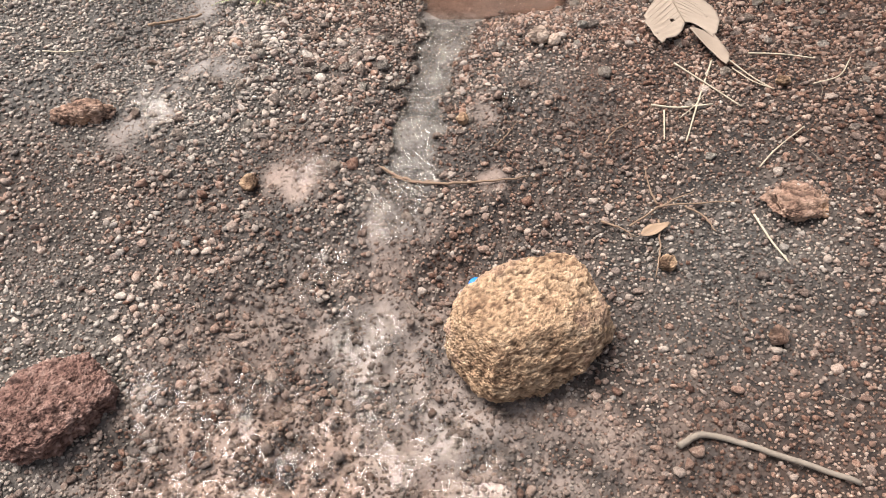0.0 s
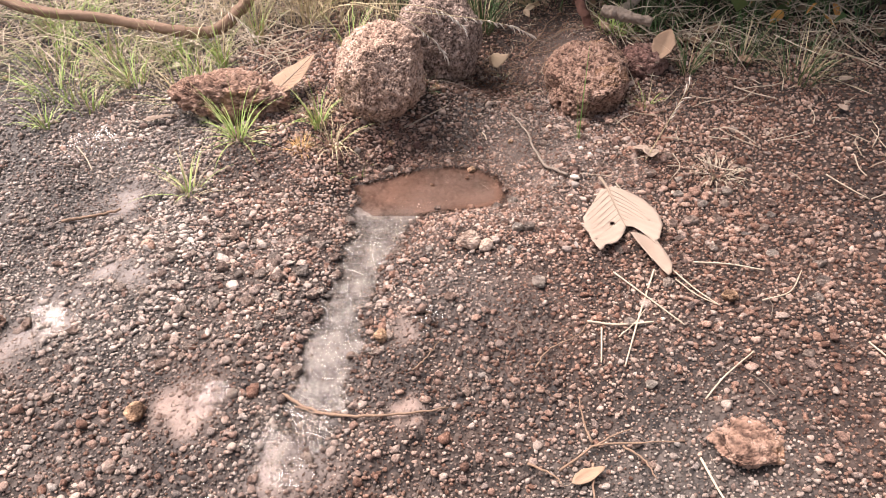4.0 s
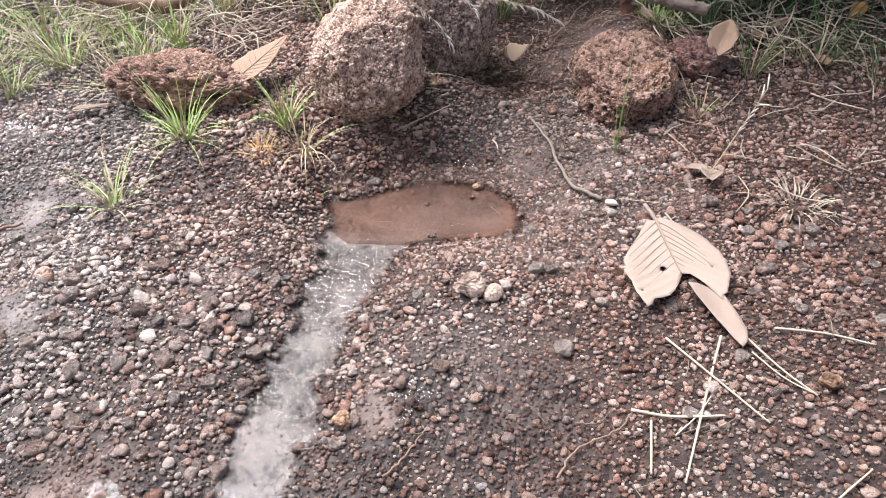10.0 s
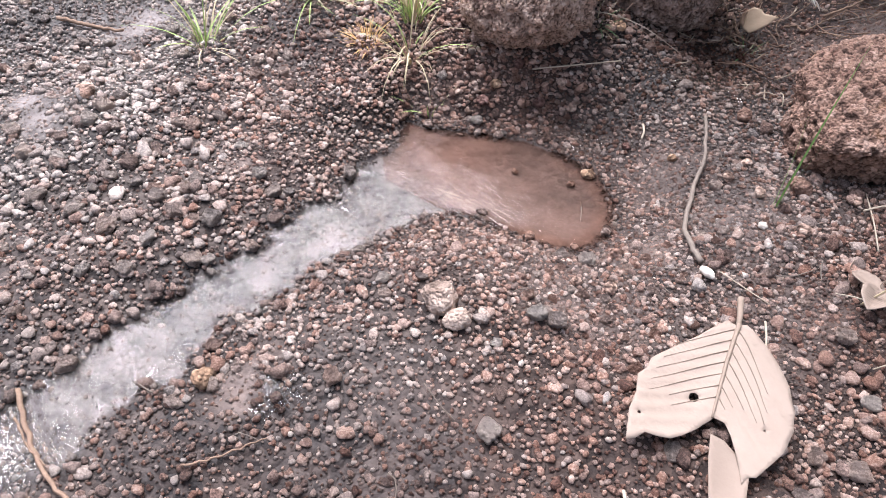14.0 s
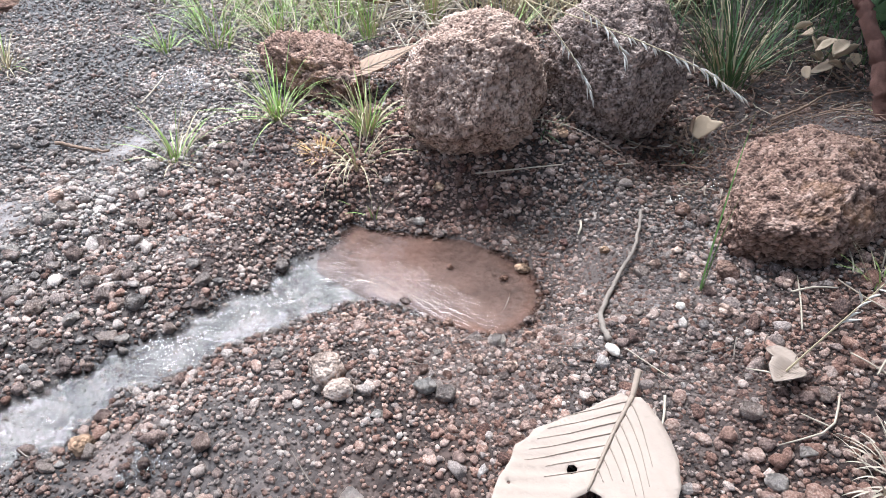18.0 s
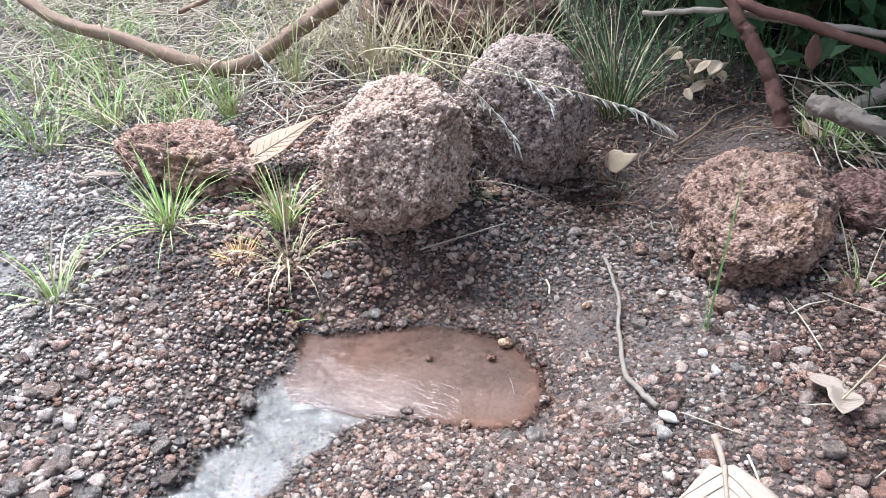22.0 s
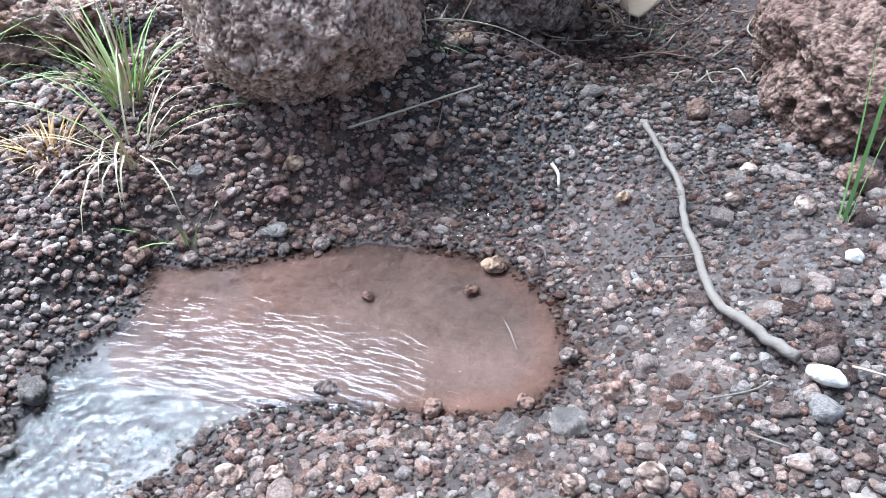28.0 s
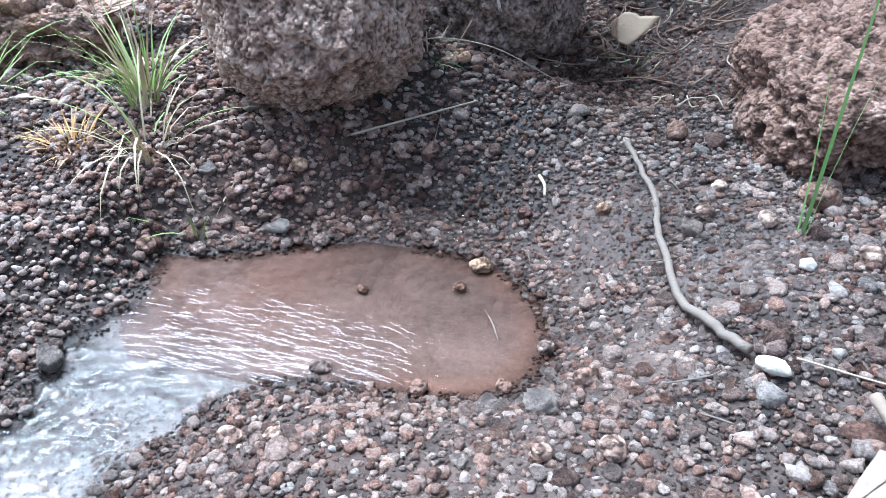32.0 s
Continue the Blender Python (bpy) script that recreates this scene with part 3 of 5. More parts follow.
def ico_arrays(sub):
    if sub == 0:
        return np.array([(1, 0, 0), (-1, 0, 0), (0, 1, 0), (0, -1, 0), (0, 0, 1), (0, 0, -1)], float), np.array([(0, 2, 4), (2, 1, 4), (1, 3, 4), (3, 0, 4), (2, 0, 5), (1, 2, 5), (3, 1, 5), (0, 3, 5)])
    bm = bmesh.new()
    bmesh.ops.create_icosphere(bm, subdivisions=sub, radius=1.0)
    bm.verts.ensure_lookup_table()
    v = np.array([w.co for w in bm.verts])
    f = np.array([[w.index for w in p.verts] for p in bm.faces])
    bm.free()
    return v, f


rs = np.random.RandomState(11)


def pebble_shapes(sub, count):
    v, f = ico(sub)
    out = []
    for _ in range(count):
        k = rs.normal(size=(5, 3))
        k /= np.linalg.norm(k, axis=1)[:, None]
        d = 1 + sum(rs.uniform(-0.25, 0.25) * np.clip(v @ q, 0, 1) ** 2 for q in k) + rs.normal(0, 0.13 if sub > 1 else 0.07, len(v))
        d = d + sum(rs.uniform(0.05, 0.22) * np.clip((v @ q - 0.72) / 0.28, 0, 1) for q in (lambda g: g / np.linalg.norm(g, axis=1)[:, None])(rs.normal(size=(9, 3))))
        for _ in range(10):
            q = rs.normal(size=3)
            side = v @ (q / np.linalg.norm(q))
            d = np.minimum(d, rs.uniform(0.58, 0.90) / np.maximum(side, 0.05))
        out.append(v * d[:, None] * rs.uniform((0.95, 0.85, 0.65), (1.35, 1.15, 1.0)))
    return np.array(out), f


def rotations(n):
    a, b = rs.uniform(0, 2 * np.pi, n), rs.normal(0, 0.35, n)
    ca, sa, cb, sb, o, e = np.cos(a), np.sin(a), np.cos(b), np.sin(b), np.zeros(n), np.ones(n)
    rz = np.stack([ca, -sa, o, sa, ca, o, o, o, e], 1).reshape(n, 3, 3)
    rx = np.stack([e, o, o, o, cb, -sb, o, sb, cb], 1).reshape(n, 3, 3)
    return rx @ rz


def scatter(box, spacing, keep):
    """Jittered places on a hexagonal net over a box, kept with a chance."""
    xs, ys = np.arange(box[0], box[2], spacing), np.arange(box[1], box[3], spacing * 0.87)
    X, Y = np.meshgrid(xs, ys)
    X = X + (np.arange(len(ys)) % 2)[:, None] * spacing / 2
    X, Y = X.ravel() + rs.uniform(-0.5, 0.5, X.size) * spacing, Y.ravel() + rs.uniform(-0.5, 0.5, X.size) * spacing
    k = rs.rand(X.size) < keep(X, Y)
    return X[k], Y[k]


def gravel(name, places, radius, sub, label, sink=0.05, material=M_GRAVEL):
    x, y = places
    n = len(x)
    shapes, f = pebble_shapes(sub, 14)
    r = radius(n, x, y)
    v = shapes[rs.randint(0, len(shapes), n)] * r[:, None, None]
    v = np.einsum("nij,nkj->nki", rotations(n), v)
    up = r * (0.55 - sink - 0.3 * rs.rand(n) - 0.15 * coat_at(x, y) - 0.6 * mud_at(x, y) - 0.6 * silt_at(x, y) - 0.55 * in_rill(x, y))
    slope = np.stack([-(height(x + 0.004, y) - height(x - 0.004, y)) / 0.008, -(height(x, y + 0.004) - height(x, y - 0.004)) / 0.008, np.ones(n)], 1)
    slope /= np.linalg.norm(slope, axis=1)[:, None]
    v += (np.stack([x, y, height(x, y)], 1) + slope * up[:, None])[:, None, :]
    k = v.shape[1]
    faces = (f[None] + (np.arange(n) * k)[:, None, None]).reshape(-1, 3)
    at = {key: np.repeat(np.clip(fn(x, y) + rs.normal(0, s, n), 0, 1), k) for key, fn, s in (("wet", wet_shade_at, 0.08), ("tone", tone_at, 0.2), ("mud", coat_at, 0.05))}
    return tagged(new(name, mesh_from(name, v, faces, material, True, at)), label, "gravel", kind="stuff")


def dry_land(x, y):
    """1 on land, less in mud, 0 in the water."""
    c, w, z = rill(y)
    d = np.where((y > 0.86) & (y < 1.3), np.abs(x - c) - w, 1.0)
    d = np.minimum(d, pool_distance(x, y)) + 0.006 * (vnoise(x, y, 60, 2) - 0.5)
    return np.where(d < 0.002, np.where(y < 1.24, np.where(d > -0.012, 0.5, 0.17), np.where(d > -0.006, 0.3, 0.0)), 1.0) * (1 - 0.5 * mud_at(x, y))


def coarse(x, y):
    """Where the larger pebbles lie."""
    c, w, z = rill(y)
    bare = 0.8 * np.exp(-(((x - 0.38) / 0.12) ** 2 + ((y - 1.80) / 0.09) ** 2) ** 2) + 0.9 * ((np.abs(x - c) < w - 0.004) & (y > 0.84) & (y < 1.3))
    fine = 0.75 * smooth(-x, 0.40, 0.6) + 0.7 * np.exp(-((x - 0.36) ** 2 + (y - 0.65) ** 2) / 0.06) + 0.6 * np.exp(-((x - 0.2) ** 2 + (y - 1.02) ** 2) / 0.008)
    fine = fine + 0.55 * smooth(y, 1.60, 1.66) * smooth(x, 0.16, 0.22)
    return dry_land(x, y) * np.clip(1 - fine, 0.08, 1) * np.clip(1 - bare, 0.06, 1)


NEAR = (0.20, 1.17, 0.44, 1.42)


def bare(x, y):
    """The bare red soil behind the orange rock."""
    return np.exp(-(((x - 0.38) / 0.12) ** 2 + ((y - 1.80) / 0.09) ** 2) ** 2)


def size_stone(n, x, y):
    big = np.exp(-(((x + 0.22) / 0.20) ** 2 + ((y - 1.08) / 0.17) ** 2)) + 0.6 * np.exp(-((x - 0.5) ** 2 + (y - 1.22) ** 2) / 0.01)
    return np.clip(rs.lognormal(np.log(0.0037), 0.30, n) * (1 + 0.22 * np.minimum(big, 1)) * np.where(in_focus(x, y), 0.86 + 0.5 * smooth(x, 0.28, 0.36), 1), 0.0026, 0.0085)


def size_grain(n, x, y):
    return np.clip(rs.lognormal(np.log(0.0025), 0.30, n) * np.where(in_focus(x, y), 0.88, 1) * (1 - 0.14 * (1 - smooth(y, 0.85, 1.05))), 0.0015, 0.0042)


def size_grit(n, x, y):
    return rs.uniform(0.0011, 0.0020, n)


def size_bank(n, x, y):
    return np.clip(rs.lognormal(np.log(0.0026), 0.38, n), 0.0017, 0.007)


def size_far(n, x, y):
    return np.clip(rs.lognormal(np.log(0.0036), 0.3, n), 0.002, 0.0075)


BED = (-0.62, 0.30, 0.72, 1.80)
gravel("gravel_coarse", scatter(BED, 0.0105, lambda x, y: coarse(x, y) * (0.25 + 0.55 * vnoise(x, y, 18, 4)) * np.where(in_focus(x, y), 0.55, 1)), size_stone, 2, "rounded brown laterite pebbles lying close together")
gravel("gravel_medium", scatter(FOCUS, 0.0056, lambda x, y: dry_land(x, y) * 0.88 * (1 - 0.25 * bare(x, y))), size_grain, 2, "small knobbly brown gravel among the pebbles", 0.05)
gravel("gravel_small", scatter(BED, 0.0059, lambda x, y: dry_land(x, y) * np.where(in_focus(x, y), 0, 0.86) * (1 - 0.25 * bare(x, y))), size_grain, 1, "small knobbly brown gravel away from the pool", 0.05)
gravel("gravel_fine", scatter(BED, 0.0066, lambda x, y: np.where(dry_land(x, y) > 0.12, 0.85, np.where(y < 1.25, 0.15, 0))), size_grit, 0, "fine grit between the pebbles", 0.0, M_GRAVEL_GAP)
gravel("gravel_grit", scatter(FOCUS, 0.0043, lambda x, y: np.where(dry_land(x, y) > 0.12, 0.9, 0)), size_grit, 0, "dense grit between the pebbles near the pool", 0.0, M_GRAVEL_GAP)


def clod_places(x, y):
    """Where the larger pale lumps lie."""
    k = np.exp(-(((x + 0.22) / 0.22) ** 2 + ((y - 1.08) / 0.18) ** 2)) + 0.6 * np.exp(-((x - 0.13) ** 2 + (y - 1.13) ** 2) / 0.008) + 0.8 * np.exp(-(((x - 0.5) / 0.12) ** 2 + ((y - 1.2) / 0.10) ** 2)) + 0.12
    return k * (dry_land(x, y) > 0.6) * (pool_distance(x, y) > 0.02) * 0.40


def size_clod(n, x, y):
    return rs.uniform(0.0058, 0.0098, n)


BANK = (-0.14, 1.36, 0.16, 1.62)
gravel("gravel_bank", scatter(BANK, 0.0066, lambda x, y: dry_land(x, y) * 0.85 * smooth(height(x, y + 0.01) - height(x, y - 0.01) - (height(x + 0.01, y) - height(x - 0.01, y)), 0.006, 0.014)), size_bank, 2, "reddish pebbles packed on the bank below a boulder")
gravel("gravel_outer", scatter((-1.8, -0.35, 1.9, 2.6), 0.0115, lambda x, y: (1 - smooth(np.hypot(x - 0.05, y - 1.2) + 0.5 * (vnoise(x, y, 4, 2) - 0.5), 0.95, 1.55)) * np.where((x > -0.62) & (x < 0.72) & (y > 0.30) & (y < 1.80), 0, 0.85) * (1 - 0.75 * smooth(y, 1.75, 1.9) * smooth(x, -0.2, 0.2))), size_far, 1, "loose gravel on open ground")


def size_open(n, x, y):
    return np.clip(rs.lognormal(np.log(0.0027), 0.3, n), 0.0016, 0.006)


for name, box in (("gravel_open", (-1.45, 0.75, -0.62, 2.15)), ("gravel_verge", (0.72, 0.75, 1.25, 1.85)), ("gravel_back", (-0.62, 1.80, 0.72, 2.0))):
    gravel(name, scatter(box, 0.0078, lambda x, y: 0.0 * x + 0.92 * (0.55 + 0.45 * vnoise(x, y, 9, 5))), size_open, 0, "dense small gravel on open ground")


# ---- rocks ----
def rock(name, centre, radii, seed, material, label, sub=5, turn=0.0, lump=0.16, knob=0.010, grain=75.0, cuts=(), pores=1.0):
    """A pitted laterite rock: an ellipsoid with worn flat faces (a normal and its distance), lumps, knobs and holes."""
    v, f = ico(sub)
    off = Vector((seed * 3.7, seed * 1.3, seed * 2.1))
    rad, small = Vector(radii), min(radii)
    out, pit_shade, tint = [], [], []
    faces_of = [(*Vector(c[:3]).normalized(), c[3]) for c in cuts]
    for p in v:
        d = Vector(p)
        big = noise.fractal(d * 1.2 + off, 0.9, 2.0, 2) * lump
        s = Vector((d.x * rad.x, d.y * rad.y, d.z * rad.z)) * (1 + big)
        for nx, ny, nz, far in faces_of:
            over = s.x * nx + s.y * ny + s.z * nz - far
            if over > 0:
                s -= Vector((nx, ny, nz)) * over * 0.72
        g = s * grain + off
        vd, vp = noise.voronoi(g + 0.5 * noise.noise_vector(g * 0.9))
        kn = math.sqrt(max(0.0, 1 - (vd[0] / 0.85) ** 2)) * (0.3 + 0.7 * min(1.0, (vd[1] - vd[0]) * 2.2))
        own = noise.noise(vp[0] * 1.7 + off)
        kn *= 0.9 + 0.6 * own
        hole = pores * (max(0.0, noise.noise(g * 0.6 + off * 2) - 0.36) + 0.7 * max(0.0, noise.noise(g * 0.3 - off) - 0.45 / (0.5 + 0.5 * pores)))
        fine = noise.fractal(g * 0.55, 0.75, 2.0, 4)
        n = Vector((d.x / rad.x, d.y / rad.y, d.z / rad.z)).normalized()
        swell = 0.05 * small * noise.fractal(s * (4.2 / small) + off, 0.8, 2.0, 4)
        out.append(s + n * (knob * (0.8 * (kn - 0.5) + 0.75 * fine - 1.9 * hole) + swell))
        # shade mask: deep in holes and in creases between knobs
        pit_shade.append(min(1.0, 3.0 * hole + max(0.0, 0.30 - (vd[1] - vd[0])) * 4.0 * max(0.0, 0.65 - 0.8 * own - 0.6 * fine)))
        tint.append(0.5 + 0.9 * own)
    ob = new(name, mesh_from(name, np.array(out), f, material, True, {"pit_shade": pit_shade, "knob": tint}))
    ob.matrix_world = pose(*centre, 0, 0, turn)
    return tagged(ob, label, "rock")


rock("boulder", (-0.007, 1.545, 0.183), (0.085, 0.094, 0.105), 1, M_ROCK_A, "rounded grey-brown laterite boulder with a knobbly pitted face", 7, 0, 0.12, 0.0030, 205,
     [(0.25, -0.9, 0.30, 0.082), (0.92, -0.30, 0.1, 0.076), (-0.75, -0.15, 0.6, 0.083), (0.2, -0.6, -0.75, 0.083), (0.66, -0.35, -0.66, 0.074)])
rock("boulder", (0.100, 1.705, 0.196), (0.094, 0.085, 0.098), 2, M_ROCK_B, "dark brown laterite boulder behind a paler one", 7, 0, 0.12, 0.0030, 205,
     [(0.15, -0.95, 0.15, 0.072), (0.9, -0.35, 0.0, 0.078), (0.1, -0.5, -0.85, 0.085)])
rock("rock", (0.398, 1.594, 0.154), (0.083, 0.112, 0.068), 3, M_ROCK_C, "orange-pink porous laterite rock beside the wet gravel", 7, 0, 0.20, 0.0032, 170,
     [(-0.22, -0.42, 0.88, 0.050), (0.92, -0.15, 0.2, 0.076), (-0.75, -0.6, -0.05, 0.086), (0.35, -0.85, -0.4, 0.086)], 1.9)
rock("rock", (-0.300, 1.535, 0.146), (0.112, 0.052, 0.046), 4, M_ROCK_C, "low flat reddish laterite rock among grass", 6, -8, 0.2, 0.0075, 120, [(0.0, -0.2, 0.95, 0.034)])
rock("rock", (0.520, 1.655, 0.165), (0.050, 0.05, 0.036), 5, M_ROCK_E, "small dark red rock half in the soil", 5, 0, 0.15, 0.005, 150)
rock("rock", (0.096, 0.580, 0.014), (0.116, 0.088, 0.062), 6, M_ROCK_D, "ochre yellow laterite rock lying on wet mud", 6, 40, 0.12, 0.0034, 210,
     [(0.0, 0.15, 0.98, 0.048), (-0.35, -0.85, 0.40, 0.070), (0.90, -0.30, 0.30, 0.088), (-0.95, 0.10, 0.25, 0.088), (0.2, 0.95, 0.2, 0.078)])
rock("rock", (-0.466, 0.502, -0.040), (0.074, 0.060, 0.040), 7, M_ROCK_E, "purple-brown laterite rock on wet mud", 6, 38, 0.12, 0.006, 140,
     [(0.1, -0.2, 0.97, 0.024), (0.25, -0.95, -0.15, 0.046), (0.9, 0.1, 0.1, 0.062)])
rock("rock", (-1.40, 1.62, hz(-1.40, 1.62) - 0.02), (0.24, 0.24, 0.060), 9, M_ROCK_C, "low mound of crumbling reddish laterite", 6, 20, 0.25, 0.008, 70)
rock("rock", (-1.05, 1.63, hz(-1.05, 1.63) + 0.018), (0.026, 0.022, 0.024), 11, M_ROCK_D, "small tan stone beside a reddish mound", 4, 0, 0.2, 0.003, 150)
rock("rock", (-1.10, 1.69, hz(-1.10, 1.69) + 0.03), (0.022, 0.02, 0.042), 12, M_PALE_STONE, "whitish upright stone beside a reddish mound", 4, 0, 0.2, 0.001, 90)
rock("rock", (0.492, 0.785, hz(0.492, 0.785) - 0.003), (0.056, 0.040, 0.012), 13, M_ROCK_C, "low crumbled patch of orange laterite on gravel", 5, 20, 0.35, 0.004, 130, (), 1.6)
rock("rock", (-0.575, 1.0, hz(-0.575, 1.0) + 0.008), (0.045, 0.024, 0.020), 14, M_ROCK_C, "brown elongated lump of laterite on gravel", 5, 10, 0.25, 0.004, 140)
rock("rock", (-0.11, 2.10, 0.235), (0.17, 0.10, 0.10), 8, M_ROCK_E, "large red laterite rock behind dry grass", 5, 0, 0.2, 0.008, 90)


# ---- tubes, straws, twigs ----
def spline(points, n):
    """Points on a smooth curve through the given ones."""
    p = np.array(points, float)
    if len(p) < 3:
        t = np.linspace(0, 1, n)[:, None]
        return p[0] * (1 - t) + p[-1] * t
    q = np.vstack([2 * p[0] - p[1], p, 2 * p[-1] - p[-2]])
    out = []
    for s in np.linspace(0, len(p) - 1, n):
        i = min(int(s), len(p) - 2)
        t = s - i
        a, b, c, d = q[i:i + 4]
        out.append(0.5 * (2 * b + (c - a) * t + (2 * a - 5 * b + 4 * c - d) * t * t + (3 * b - a - 3 * c + d) * t ** 3))
    return np.array(out)


def tube_arrays(path, radii, sides=6):
    path = np.asarray(path, float)
    n = len(path)
    tan = np.gradient(path, axis=0)
    tan /= np.linalg.norm(tan, axis=1)[:, None] + 1e-12
    ref = np.array([0, 0, 1.0]) if abs(tan[0, 2]) < 0.9 else np.array([1.0, 0, 0])
    verts = []
    for p, t, r in zip(path, tan, radii):
        u = np.cross(t, ref)
        u /= np.linalg.norm(u) + 1e-12
        w = np.cross(u, t)
        ref = w
        for k in range(sides):
            a = 2 * np.pi * k / sides
            verts.append(p + r * (np.cos(a) * u + np.sin(a) * w))
    faces = [[i * sides + k, i * sides + (k + 1) % sides, (i + 1) * sides + (k + 1) % sides, (i + 1) * sides + k] for i in range(n - 1) for k in range(sides)]
    verts += [path[0], path[-1]]
    a, b = n * sides, n * sides + 1
    faces += [[a, (k + 1) % sides, k, k] for k in range(sides)] + [[b, (n - 1) * sides + k, (n - 1) * sides + (k + 1) % sides, (n - 1) * sides + (k + 1) % sides] for k in range(sides)]
    return np.array(verts), faces


def tube_mesh(name, tubes, material):
    """One mesh of several tubes, each (path, radii, sides)."""
    me = bpy.data.meshes.new(name)
    vs, fs = [], []
    for path, radii, sides in tubes:
        v, f = tube_arrays(path, radii, sides)
        o = len(vs)
        vs += [tuple(p) for p in v]
        fs += [tuple(dict.fromkeys(i + o for i in q)) for q in f]
    me.from_pydata(vs, [], fs)
    for p in me.polygons:
        p.use_smooth = True
    me.materials.append(material)
    return me


def gnarled(path, radii, sides, seed, rough=0.25, scale=60.0):
    """A tube whose skin is knotted, furrowed along its length and broken at the ends."""
    v, f = tube_arrays(path, radii, sides)
    axis_of = np.repeat(np.asarray(path), sides, 0)
    for i in range(len(axis_of)):
        d = Vector(v[i] - axis_of[i])
        q = Vector(v[i])
        k = i % sides
        furrow = noise.noise(Vector((k * 0.9, (i // sides) * 0.12, seed * 4.1)))
        v[i] = axis_of[i] + np.array(d) * (1 + rough * (1.3 * noise.fractal(q * scale, 0.8, 2.0, 4) + 0.8 * furrow))
    return v, f


def gnarled_mesh(name, path, radii, sides, seed, material, rough=0.25, scale=60.0):
    v, f = gnarled(path, radii, sides, seed, rough, scale)
    me = bpy.data.meshes.new(name)
    me.from_pydata([tuple(p) for p in v], [], [tuple(dict.fromkeys(q)) for q in f])
    for p in me.polygons:
        p.use_smooth = True
    me.materials.append(material)
    return me


def on_ground(points, lift):
    return [(x, y, hz(x, y) + (l[0] if l else lift)) for x, y, *l in points]


def straw(points, radius, material=M_STRAW, label="dry pale straw lying on gravel", name="straw", lift=0.006, taper=0.7, wob=0.0):
    pts = on_ground(points, lift) if len(points[0]) == 2 else points
    base = np.array(pts[0])
    p = spline(pts, max(8, 6 * len(pts)))
    if wob:
        p = p + rs.normal(0, wob, p.shape)
    ob = new(name, tube_mesh(name, [(p - base, np.linspace(radius, radius * taper, len(p)), 6)], material))
    ob.matrix_world = pose(*base)
    return tagged(ob, label, name)


# the pale bent twig beside the pool
twig = thing("twig", (0.246, 1.530, hz(0.246, 1.53)), "smooth pale bent twig lying on wet gravel", "twig")
tw = spline([(x - 0.246, y - 1.53, hz(x, y) + l - hz(0.246, 1.53)) for x, y, l in
             ((0.246, 1.530, 0.012), (0.259, 1.50, 0.010), (0.272, 1.463, 0.008), (0.276, 1.43, 0.009), (0.283, 1.40, 0.008), (0.292, 1.36, 0.008), (0.304, 1.332, 0.008), (0.325, 1.308, 0.007))], 40)
tw += rs.normal(0, 0.0004, tw.shape)
twig_stem = part("stem", tube_mesh("stem", [(tw, np.interp(np.linspace(0, 1, 40), [0, 0.1, 1], [0.0023, 0.0019, 0.0029]), 8)], M_TWIG), None, twig)
part("side_bud", tube_mesh("side_bud", [(spline([tw[13], tw[13] + (-0.004, 0.004, 0.004)], 4), [0.002, 0.0016, 0.0012, 0.0006], 6)], M_TWIG), None, twig_stem)

for pts, r in (([(0.362, 1.063), (0.405, 1.0), (0.440, 0.951)], 0.0014), ([(0.423, 1.068), (0.385, 0.98), (0.350, 0.895)], 0.0016), ([(0.311, 0.972), (0.352, 0.966), (0.400, 0.961)], 0.0018),
               ([(0.329, 0.960), (0.325, 0.93), (0.321, 0.906)], 0.0015), ([(0.445, 1.061), (0.470, 1.015), (0.493, 0.979)], 0.0013), ([(0.480, 1.073), (0.53, 1.062), (0.572, 1.04)], 0.0014),
               ([(0.447, 1.04), (0.468, 1.005), (0.489, 0.982)], 0.0010), ([(0.350, 0.945), (0.375, 0.965), (0.392, 0.985)], 0.0010), ([(0.036, 1.494), (0.120, 1.567)], 0.0011),
               ([(0.419, 0.766), (0.43, 0.72), (0.441, 0.68)], 0.0018), ([(0.55, 0.98), (0.59, 0.99), (0.62, 1.03)], 0.0012)):
    straw(pts, r)
for pts in ([(0.746, 1.267), (0.767, 1.239), (0.794, 1.207)], [(0.798, 1.207), (0.846, 1.227), (0.916, 1.244)], [(0.819, 1.327), (0.809, 1.287), (0.814, 1.264)], [(0.657, 0.894), (0.675, 0.854), (0.661, 0.797)],
            [(0.441, 0.839), (0.472, 0.869), (0.516, 0.899)], [(0.678, 1.557), (0.707, 1.529), (0.741, 1.50)], [(1.009, 1.532), (1.04, 1.491), (1.094, 1.521)], [(-0.696, 1.165), (-0.656, 1.163), (-0.621, 1.162)], [(-0.584, 1.456), (-0.551, 1.413), (-0.528, 1.376)]):
    straw(pts, 0.0013)
dead = thing("dead_weed", (0.294, 0.790, hz(0.294, 0.790)), "small dead brown weed lying on dark gravel", "weed")
